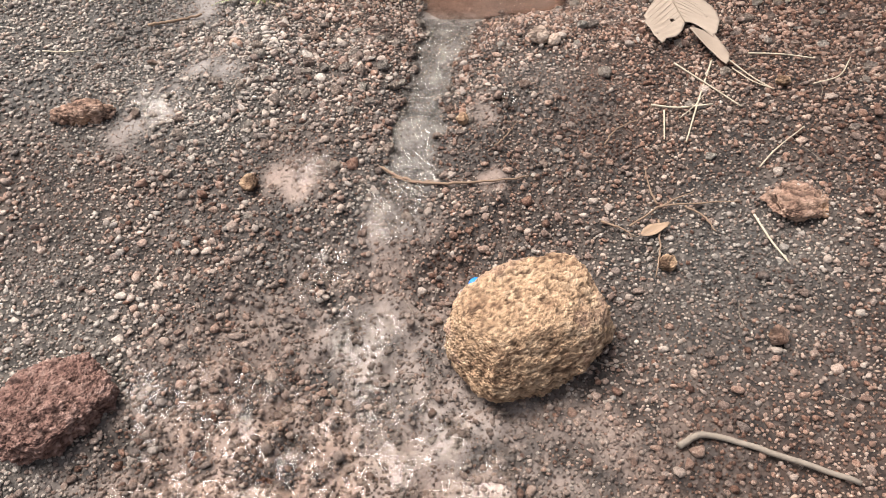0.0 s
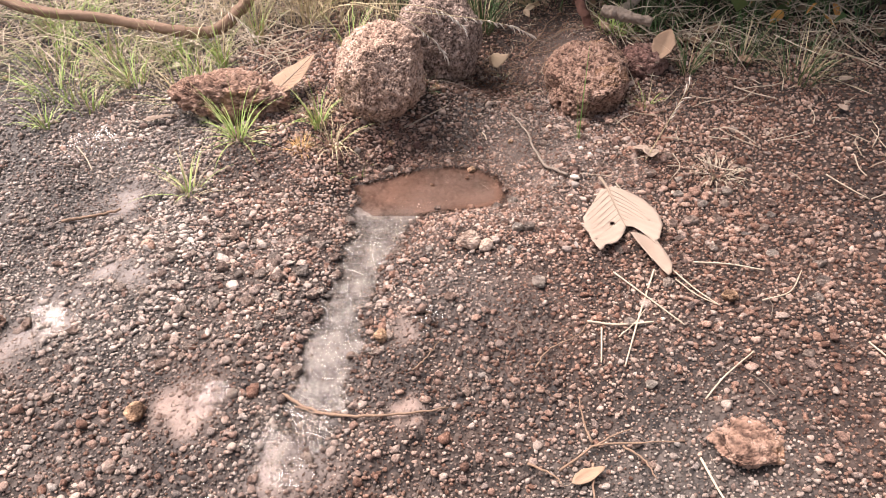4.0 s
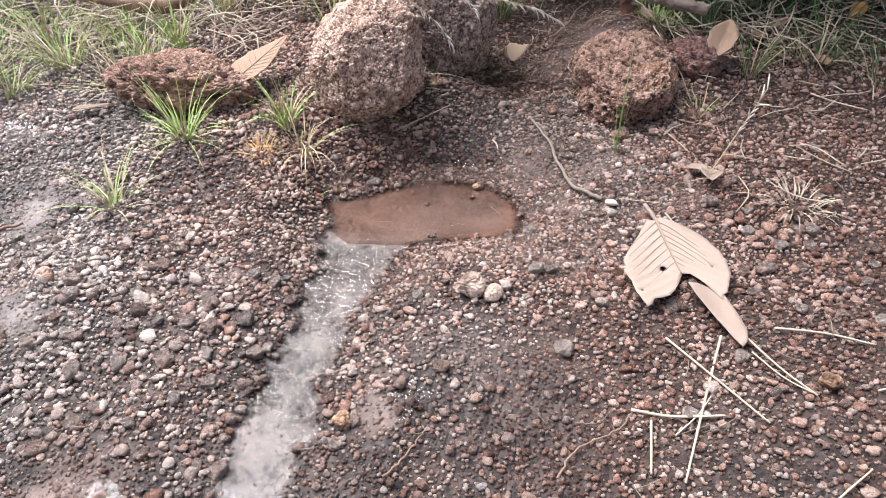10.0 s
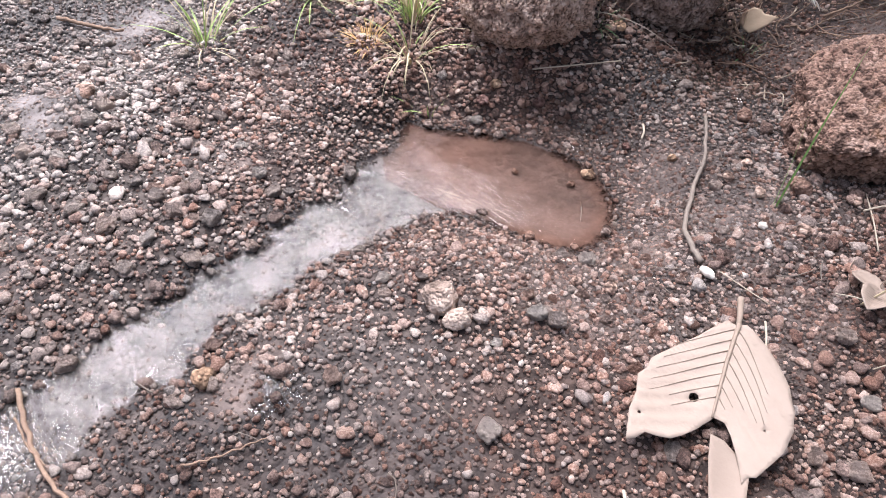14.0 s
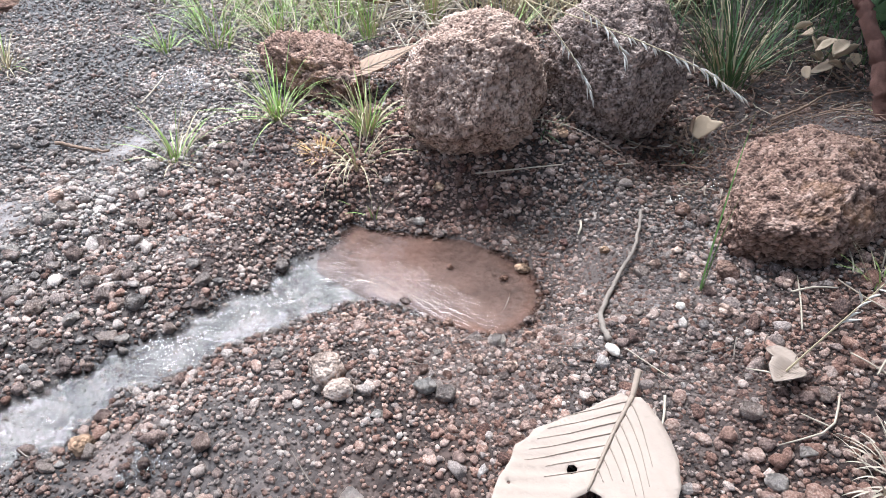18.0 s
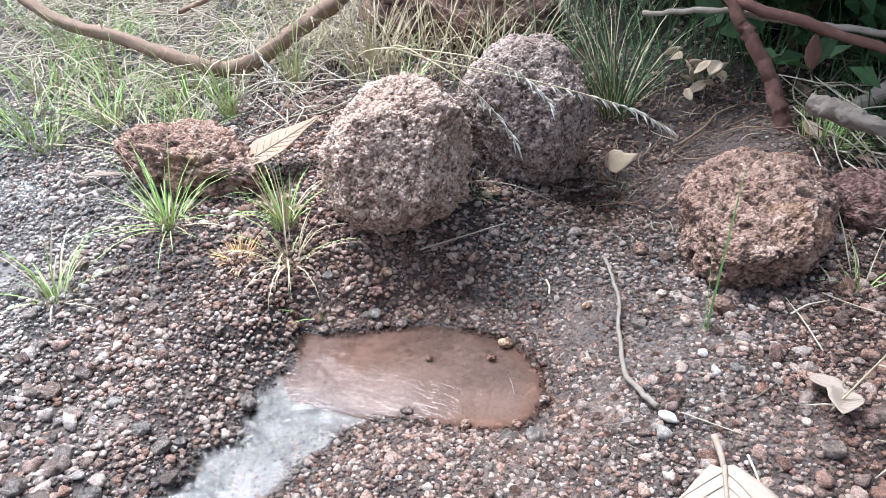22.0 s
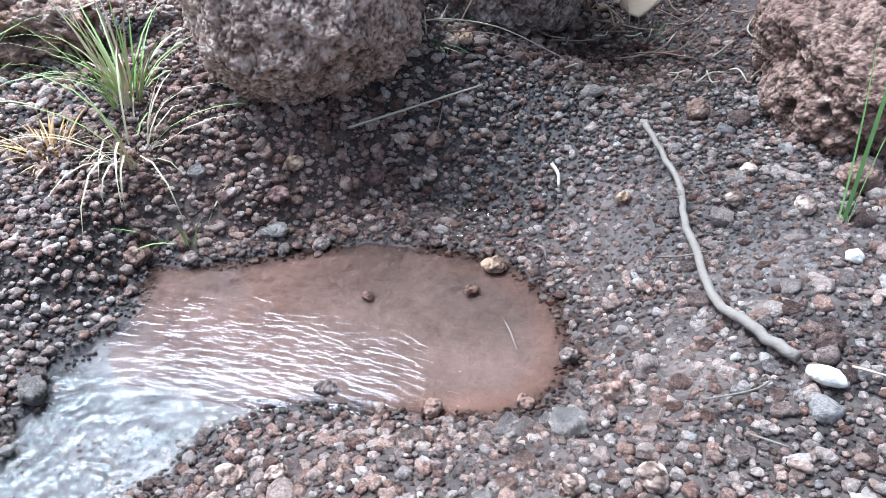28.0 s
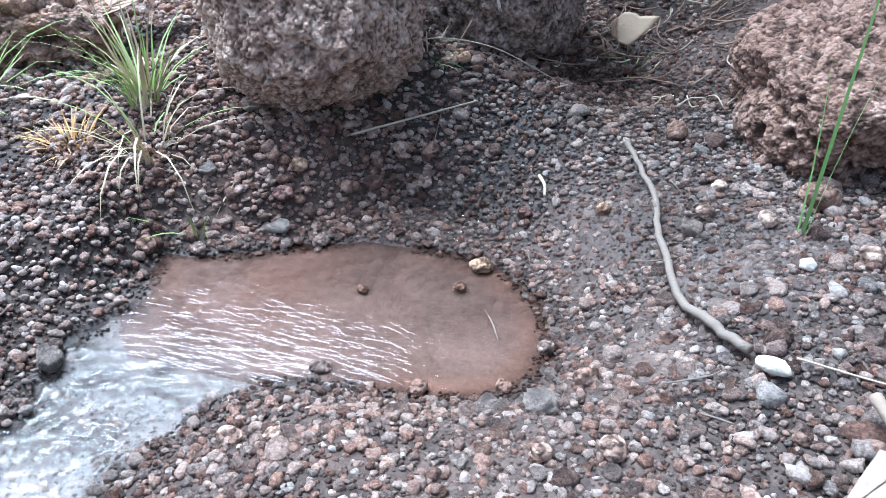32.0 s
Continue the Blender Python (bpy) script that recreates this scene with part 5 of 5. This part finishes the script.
def litter(name, box, count, material, label, seed, lo=0.02, hi=0.09, r=0.0009, zmax=0.012):
    """Loose dry stems lying about, nobody could count them."""
    rr = random.Random(seed)
    tubes = []
    for _ in range(count):
        x, y, a, l = rr.uniform(box[0], box[2]), rr.uniform(box[1], box[3]), rr.uniform(0, 6.28), rr.uniform(lo, hi)
        x2, y2 = x + l * math.cos(a), y + l * math.sin(a)
        xm, ym = (x + x2) / 2 + rr.gauss(0, 0.1 * l), (y + y2) / 2 + rr.gauss(0, 0.1 * l)
        tubes.append((spline([(x, y, hz(x, y) + rr.uniform(0.004, zmax)), (xm, ym, hz(xm, ym) + rr.uniform(0.005, zmax)), (x2, y2, hz(x2, y2) + rr.uniform(0.003, zmax))], 6), [r, r * 1.1, r, r, r * 0.9, r * 0.6], 4))
    return tagged(new(name, tube_mesh(name, tubes, material)), label, "litter", kind="stuff")


rough_grass("dry_clump_grass", (-0.42, 1.88, 0.06, 2.15), 700, 0.20, M_DRY_GRASS, "straw-coloured dry grass behind a branch", 8)
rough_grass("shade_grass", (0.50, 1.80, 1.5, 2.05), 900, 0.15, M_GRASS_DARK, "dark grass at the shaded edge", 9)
litter("straw_litter", (-1.1, 1.70, -0.22, 2.3), 900, M_STRAW, "loose pale dry stems among grass", 5, 0.04, 0.17, 0.0010, 0.05)
litter("twig_litter", (0.45, 1.25, 1.3, 2.0), 140, M_STRAW, "loose dry stems on gravel", 6)
litter("shade_litter", (0.45, 1.66, 1.35, 2.1), 420, M_STRAW, "dry stems and stalks tangled under the shrub", 11, 0.04, 0.16, 0.0010, 0.06)
litter("soil_litter", (0.18, 1.66, 0.52, 1.95), 130, M_BARK, "dark rootlets and stems on red soil", 12, 0.015, 0.06, 0.0008)
litter("pale_litter", (0.10, 1.60, 0.50, 1.95), 60, M_STRAW, "short pale stems on red soil", 13, 0.012, 0.05, 0.0007)
litter("fine_litter", (-0.4, 0.4, 0.65, 1.5), 70, M_TWIG, "scattered short dry stems on gravel", 7, 0.012, 0.045, 0.0006)


# ---- woody plants ----
def branch(name, tubes, material, label, at):
    root = thing(name, at, label, "branch")
    for i, (pts, r0, r1) in enumerate(tubes):
        p = spline(pts, 10 * len(pts)) - np.array(at)
        p = p + rs.normal(0, 0.0 if r0 > 0.014 else 0.0010, p.shape)
        part("main_stem" if i == 0 else "side_stem", gnarled_mesh("stem", spline(p, 5 * len(p)) if r0 > 0.014 else p, np.linspace(r0, r1, 5 * len(p) if r0 > 0.014 else len(p)), 18, i + 3, material, 0.15, 170.0), None, root)
    return root


branch("fallen_branch", [([(-1.2, 2.02, 0.30), (-0.86, 1.90, 0.207), (-0.62, 1.83, 0.196), (-0.46, 1.79, 0.184), (-0.38, 1.80, 0.186), (-0.33, 1.87, 0.222), (-0.28, 1.95, 0.268), (-0.20, 2.1, 0.36), (-0.1, 2.3, 0.55)], 0.010, 0.015),
                         ([(-0.80, 2.1, 0.17), (-0.66, 2.05, 0.20), (-0.55, 2.15, 0.27)], 0.006, 0.005)], M_BARK, "arching bare brown branch touching the ground", (-0.46, 1.79, hz(-0.46, 1.79)))
branch("woody_shrub", [([(0.442, 1.762, 0.130), (0.435, 1.763, 0.165), (0.420, 1.765, 0.205), (0.395, 1.79, 0.255), (0.362, 1.81, 0.300), (0.335, 1.83, 0.335), (0.26, 1.92, 0.50), (0.22, 2.1, 0.95)], 0.0118, 0.006),
                       ([(0.335, 1.83, 0.335), (0.62, 1.85, 0.268), (0.85, 1.85, 0.25), (1.11, 1.85, 0.242)], 0.007, 0.004)],
       M_BARK_RED, "reddish woody shrub stem rising from the soil", (0.425, 1.785, hz(0.425, 1.785)))
branch("grey_branch", [([(0.66, 1.86, 0.29), (0.52, 1.85, 0.305), (0.388, 1.845, 0.314), (0.325, 1.85, 0.318), (0.225, 1.88, 0.298)], 0.0050, 0.0035), ([(0.50, 1.84, 0.20), (0.56, 1.86, 0.25), (0.66, 1.93, 0.31), (0.85, 2.05, 0.42)], 0.009, 0.013), ([(0.56, 1.86, 0.25), (0.62, 1.85, 0.33), (0.78, 1.88, 0.36)], 0.007, 0.005)],
       M_BARK_GREY, "tangled grey dead branches under the shrub", (0.50, 1.84, hz(0.50, 1.84)))
log = new("log", gnarled_mesh("log", spline([(-0.008, 0.003, 0.002), (0.008, -0.003, 0.001), (0.031, -0.012, -0.002), (0.051, -0.021, -0.006), (0.09, -0.03, -0.012)], 60), np.interp(np.linspace(0, 1, 60), [0, 0.04, 0.3, 0.7, 1], [0.004, 0.0105, 0.0125, 0.011, 0.009]), 28, 2, M_BARK_GREY, 0.26, 90.0))
log.matrix_world = pose(0.444, 1.719, 0.247)
tagged(log, "short piece of flaking grey wood", "log")
straw([(0.300, 1.775, 0.155), (0.325, 1.80, 0.17), (0.345, 1.835, 0.185), (0.370, 1.865, 0.19)], 0.0018, M_BARK, "thin brown root on red soil", "root", 0, 0.6, 0.0004)
straw([(0.262, 1.762), (0.275, 1.768), (0.287, 1.760), (0.30, 1.775), (0.315, 1.79)], 0.0014, M_BARK, "wavy brown root on red soil", "root", 0.006, 0.8, 0.0005)
straw([(0.32, 1.775), (0.36, 1.775), (0.42, 1.80)], 0.0009, M_TWIG, "thin twig on red soil", "twig")
rdl = random.Random(9)
for k in range(15):
    leaf((0.315 + rdl.uniform(-0.035, 0.045), 1.935 + rdl.uniform(-0.04, 0.04), 0.19 + rdl.uniform(0.0, 0.06)), rdl.uniform(0, 360), rdl.uniform(0.022, 0.040), rdl.uniform(0.013, 0.022), M_LEAF_PALE, "pale shrivelled leaf in a hanging cluster", 0.7, 70 + k, 0.2, (rdl.uniform(-70, -30), rdl.uniform(-40, 40)))
for k in range(8):
    leaf((0.86 + rdl.uniform(-0.12, 0.14), 1.85 + rdl.uniform(-0.08, 0.05), 0.20 + rdl.uniform(-0.01, 0.06)), rdl.uniform(0, 360), rdl.uniform(0.03, 0.05), rdl.uniform(0.016, 0.024), M_LEAF_ORANGE, "orange withered leaf hanging on a twig", 0.4, 80 + k, 0.2, (rdl.uniform(-80, -40), rdl.uniform(-30, 30)))
for k in range(46):
    x, y = rdl.uniform(0.45, 1.25), rdl.uniform(1.66, 2.05)
    leaf((x, y, hz(x, y) + 0.008), rdl.uniform(0, 360), rdl.uniform(0.025, 0.055), rdl.uniform(0.014, 0.028), M_LEAF_BROWN, "fallen brown leaf under the shrub", 0.5, 90 + k, 0.2, (rdl.uniform(-15, 15), rdl.uniform(-15, 15)))
leaf((0.452, 1.90, 0.235), 160, 0.055, 0.022, M_BARK_RED, "dark red withered leaf hanging by a stem", 0.6, 120, 0.2, (70, 0))


def shrub(x, y, tall, wide, n, seed, label, low=0.02):
    """A leafy shrub: stems and many small leaves, uneven, with gaps."""
    rr = random.Random(seed)
    root = thing("shrub", (x, y, hz(x, y)), label, "shrub")
    vs, fs = [], []
    for k in range(9):
        a = rr.uniform(0, 6.28)
        tip = np.array((math.cos(a) * wide * rr.uniform(0.4, 0.9), math.sin(a) * wide * rr.uniform(0.3, 0.8), tall * rr.uniform(0.5, 1.0)))
        p = spline([(0, 0, -0.01), tuple(tip * (0.25, 0.25, 0.5)), tuple(tip)], 14)
        part("stem", tube_mesh("stem", [(p, np.linspace(0.012, 0.003, 14), 6)], M_BARK), None, root)
        for _ in range(n // 9):
            c = p[rr.randrange(2, 14)] + np.array([rr.gauss(0, 0.10), rr.gauss(0, 0.10), rr.gauss(0, 0.11)]) * wide / 0.5
            if c[2] < low:
                continue
            l, w = rr.uniform(0.025, 0.060) * (1 + c[2] * 0.5), rr.uniform(0.010, 0.020) * (1 + c[2] * 0.7)
            m = pose(*c, rr.uniform(-60, 60), rr.uniform(-60, 60), rr.uniform(0, 360))
            o = len(vs)
            vs += [tuple(m @ Vector(q)) for q in ((0, 0, 0), (-w, l * 0.5, 0.004), (0, l * 0.5, -0.002), (w, l * 0.5, 0.004), (0, l, -0.003))]
            fs += [(o, o + 2, o + 1), (o, o + 3, o + 2), (o + 1, o + 2, o + 4), (o + 2, o + 3, o + 4)]
    me = bpy.data.meshes.new("leaves")
    me.from_pydata(vs, [], fs)
    me.materials.append(M_SHRUB)
    tagged(part("leaves", me, None, root), kind="stuff")
    return root


for i, (x, y, h, w, n) in enumerate(((0.45, 2.12, 1.7, 0.5, 9000), (0.66, 2.12, 1.2, 0.42, 7000), (0.9, 2.02, 2.0, 0.6, 9000), (1.4, 2.0, 2.0, 0.6, 8000), (0.6, 2.6, 2.4, 0.8, 6000), (1.3, 2.7, 2.4, 0.8, 5600), (0.12, 2.4, 0.7, 0.32, 2600))):
    shrub(x, y, h, w, n, 40 + i, "dense dark green shrub at the edge of the clearing")
# added shrub, leafy only above the view, to darken the ground on the right
shrub(0.33, 2.18, 1.6, 0.5, 8000, 48, "tall leafy shrub added to shade the litter, crown out of view", 0.6)


def tree(x, y, crown, leaves, seed, label):
    """A broad tree: trunk, forking limbs, and a crown of many leaf clumps with gaps; crown: its centre's height, half width, half depth, half height."""
    rr = random.Random(seed)
    root = thing("tree", (x, y, hz(x, y)), label, "tree")
    ch, wx, wy, wz = crown
    trunk = spline([(0, 0, -0.1), (0.05, 0.0, ch * 0.3), (-0.05, 0.05, ch * 0.62)], 16)
    part("trunk", gnarled_mesh("trunk", trunk, np.linspace(0.16, 0.09, 16), 14, seed, M_BARK, 0.15, 6.0), None, root)
    vs, fs = [], []
    for k in range(26):
        a, e = rr.uniform(0, 6.28), rr.uniform(-0.9, 1.2)
        tip = np.array((math.cos(a) * math.cos(e) * wx, math.sin(a) * math.cos(e) * wy, ch + math.sin(e) * wz)) * (1, 1, 1)
        tip[:2] *= rr.uniform(0.45, 1.0)
        p = spline([tuple(trunk[-1 - k % 5]), tuple((trunk[-1] * 0.45 + tip * 0.55) + np.array([0, 0, 0.15])), tuple(tip)], 12)
        part("limb", tube_mesh("limb", [(p, np.linspace(0.055, 0.012, 12), 6)], M_BARK), None, root)
        for _ in range(leaves // 26 // 14):
            c = p[rr.randrange(4, 12)] + np.array([rr.gauss(0, 0.34), rr.gauss(0, 0.34), rr.gauss(0, 0.30)])
            for _ in range(14):
                q = c + np.array([rr.gauss(0, 0.11), rr.gauss(0, 0.11), rr.gauss(0, 0.09)])
                l, w = rr.uniform(0.07, 0.13), rr.uniform(0.025, 0.045)
                m = pose(*q, rr.uniform(-50, 50), rr.uniform(-50, 50), rr.uniform(0, 360))
                o = len(vs)
                vs += [tuple(m @ Vector(g)) for g in ((0, 0, 0), (-w, l * 0.5, 0.006), (w, l * 0.5, 0.006), (0, l, -0.004))]
                fs += [(o, o + 2, o + 1), (o + 1, o + 2, o + 3)]
    me = bpy.data.meshes.new("leaves")
    me.from_pydata(vs, [], fs)
    me.materials.append(M_SHRUB)
    tagged(part("leaves", me, None, root), kind="stuff")
    return root


# added tree, unseen itself, that hides bright sky from the pool's right half
tree(0.7, 5.2, (3.0, 3.1, 1.2, 1.9), 26000, 5, "broad unseen tree added to darken the pool's reflection")

# ---- bottle cap ----
cap = thing("bottle_cap", (0.036, 0.650, hz(0.036, 0.650) + 0.018), "small blue plastic bottle cap beside an ochre rock", "bottle cap")
bm = bmesh.new()
bmesh.ops.create_cone(bm, cap_ends=True, segments=24, radius1=0.0105, radius2=0.0095, depth=0.008)
bmesh.ops.bevel(bm, geom=[e for e in bm.edges if e.calc_face_angle(0) > 1], offset=0.001, segments=2, affect="EDGES")
shell = part("shell", bm, M_BLUE, cap)
shell.matrix_local = pose(0, 0, 0.003, 25, 10, 0)

# ---- stones that stand out ----
STONES = [(0.150, 1.121, 0.018, M_ROCK_F, "pale pinkish stone on gravel"), (0.176, 1.112, 0.012, M_ROCK_F, "pale pinkish stone on gravel"), (0.024, 0.957, 0.011, M_ROCK_D, "orange-brown stone by the water"),
          (0.511, 0.996, 0.011, M_ROCK_D, "orange stone on gravel"), (0.372, 1.462, 0.012, M_ROCK_C, "flat orange stone below a rock"), (0.092, 1.528, 0.008, M_ROCK_C, "reddish stone on wet gravel"),
          (0.304, 1.449, 0.007, M_ROCK_A, "grey-brown pebble on gravel"), (-0.063, 1.356, 0.008, M_ROCK_C, "reddish stone by the pool"), (0.249, 1.297, 0.007, M_ROCK_C, "red pebble by the pool"),
          (0.292, 0.698, 0.014, M_ROCK_D, "brown stone on dark gravel"), (-0.287, 0.843, 0.015, M_ROCK_D, "orange-brown stone on pale mud"), (-0.351, 1.141, 0.012, M_ROCK_A, "buff stone on gravel"),
          (0.282, 1.564, 0.010, M_ROCK_C, "pink stone in shallow water"), (0.40, 0.575, 0.014, M_ROCK_C, "pinkish flat stone on dark gravel")]
RED_STONE, BUFF_STONE, WET_STONE = "rounded red-brown stone on damp gravel", "buff angular stone on gravel", "dark wet stone at the pool's edge"
for x, y, r, m, lab in ((0.047, 1.462, 0.008, M_ROCK_C, RED_STONE), (0.007, 1.430, 0.0085, M_ROCK_E, RED_STONE), (0.011, 1.451, 0.007, M_ROCK_D, RED_STONE), (0.094, 1.508, 0.007, M_ROCK_A, BUFF_STONE), (0.086, 1.498, 0.0065, M_ROCK_B, WET_STONE),
                        (0.181, 1.476, 0.006, M_ROCK_E, RED_STONE), (0.238, 1.464, 0.0055, M_ROCK_D, RED_STONE), (0.021, 1.484, 0.0075, M_ROCK_E, RED_STONE), (0.394, 1.402, 0.0075, M_ROCK_A, BUFF_STONE), (0.358, 1.384, 0.0048, M_PALE_STONE, "smooth pale pebble on gravel"),
                        (0.313, 1.480, 0.006, M_ROCK_A, BUFF_STONE), (0.069, 1.516, 0.007, M_ROCK_A, BUFF_STONE), (0.097, 1.598, 0.0075, M_ROCK_D, BUFF_STONE), (0.090, 1.589, 0.0065, M_ROCK_A, BUFF_STONE), (0.060, 1.479, 0.0075, M_ROCK_E, RED_STONE),
                        (0.340, 1.433, 0.0065, M_ROCK_A, BUFF_STONE), (0.425, 1.474, 0.0065, M_ROCK_A, BUFF_STONE), (0.088, 1.207, 0.0065, M_ROCK_A, BUFF_STONE), (0.114, 1.205, 0.005, M_ROCK_A, BUFF_STONE), (0.267, 1.237, 0.007, M_ROCK_A, BUFF_STONE),
                        (0.236, 1.229, 0.0055, M_ROCK_A, BUFF_STONE), (0.164, 1.416, 0.0075, M_ROCK_D, RED_STONE), (0.154, 1.394, 0.005, M_ROCK_B, WET_STONE), (0.090, 1.376, 0.0045, M_ROCK_B, WET_STONE), (-0.03, 1.37, 0.006, M_ROCK_B, WET_STONE),
                        (0.10, 1.285, 0.006, M_ROCK_B, WET_STONE), (0.16, 1.283, 0.006, M_ROCK_C, RED_STONE), (0.205, 1.30, 0.005, M_ROCK_C, RED_STONE), (0.222, 1.34, 0.006, M_ROCK_B, WET_STONE), (0.045, 1.41, 0.006, M_ROCK_B, WET_STONE)):
    STONES.append((x, y, r, m, lab))
for i, (x, y, r, m, lab) in enumerate(STONES):
    rock("stone", (x, y, hz(x, y) + r * 0.6), (r, r * 0.85, r * 0.75), 20 + i, m, lab, 3, i * 47, 0.3, r * 0.10, 0.7 / r)
rock("white_pebble", (0.335, 1.296, hz(0.335, 1.296) + 0.006), (0.0085, 0.0048, 0.0042), 60, M_PALE_STONE, "smooth whitish pebble at the end of a twig", 3, -20, 0.2, 0.0004)

# ---- single pebbles nearest the walk ----
shapes, pf = pebble_shapes(2, 10)
meshes = [mesh_from("pebble", s, pf, m, True) for m in (M_PEBBLE, M_PEBBLE_WET) for s in shapes]
px, py = scatter(NEAR, 0.0120, lambda x, y: dry_land(x, y) * 0.8)


def set_pebbles(name, xs, ys, sizes, choices, lift):
    """Single pebbles, each an object of its own on a shared mesh, set square to the slope."""
    e = 0.004
    zs = height(xs, ys)
    gx_, gy_ = (height(xs + e, ys) - height(xs - e, ys)) / (2 * e), (height(xs, ys + e) - height(xs, ys - e)) / (2 * e)
    wet = wet_shade_at(xs, ys) > 0.4
    for k in range(len(xs)):
        n = Vector((-gx_[k], -gy_[k], 1.0)).normalized()
        p = Vector((xs[k], ys[k], zs[k])) + n * float(sizes[k]) * lift
        half = len(choices) // 2
        ob = new(name, choices[rs.randint(0, half) + (half if wet[k] else 0)])
        ob.parent = ground
        ob.matrix_world = pose(p.x, p.y, p.z, rs.uniform(-25, 25), rs.uniform(-25, 25), rs.uniform(0, 360)) @ Matrix.Scale(float(sizes[k]), 4)


order = rs.permutation(len(px))[:300]
set_pebbles("pebble", px[order], py[order], np.clip(rs.lognormal(np.log(0.0029), 0.38, len(order)), 0.0018, 0.007), meshes, 0.1)

# reddish pebbles on the bank below the boulder
bx, by = scatter((-0.06, 1.40, 0.12, 1.54), 0.0085, lambda x, y: dry_land(x, y) * 0.9)
order = rs.permutation(len(bx))[:280]
set_pebbles("bank_pebble", bx[order], by[order], size_bank(len(order), bx[order], by[order]), meshes, 0.4)

# larger lumps among the gravel
shapes, pf = pebble_shapes(3, 10)
lumps = [mesh_from("clod", s, pf, M_CLOD, True) for s in shapes]
cx_, cy_ = scatter((-0.6, 0.80, 0.70, 1.45), 0.026, clod_places)
set_pebbles("clod", cx_, cy_, size_clod(len(cx_), cx_, cy_), lumps, 0.35)
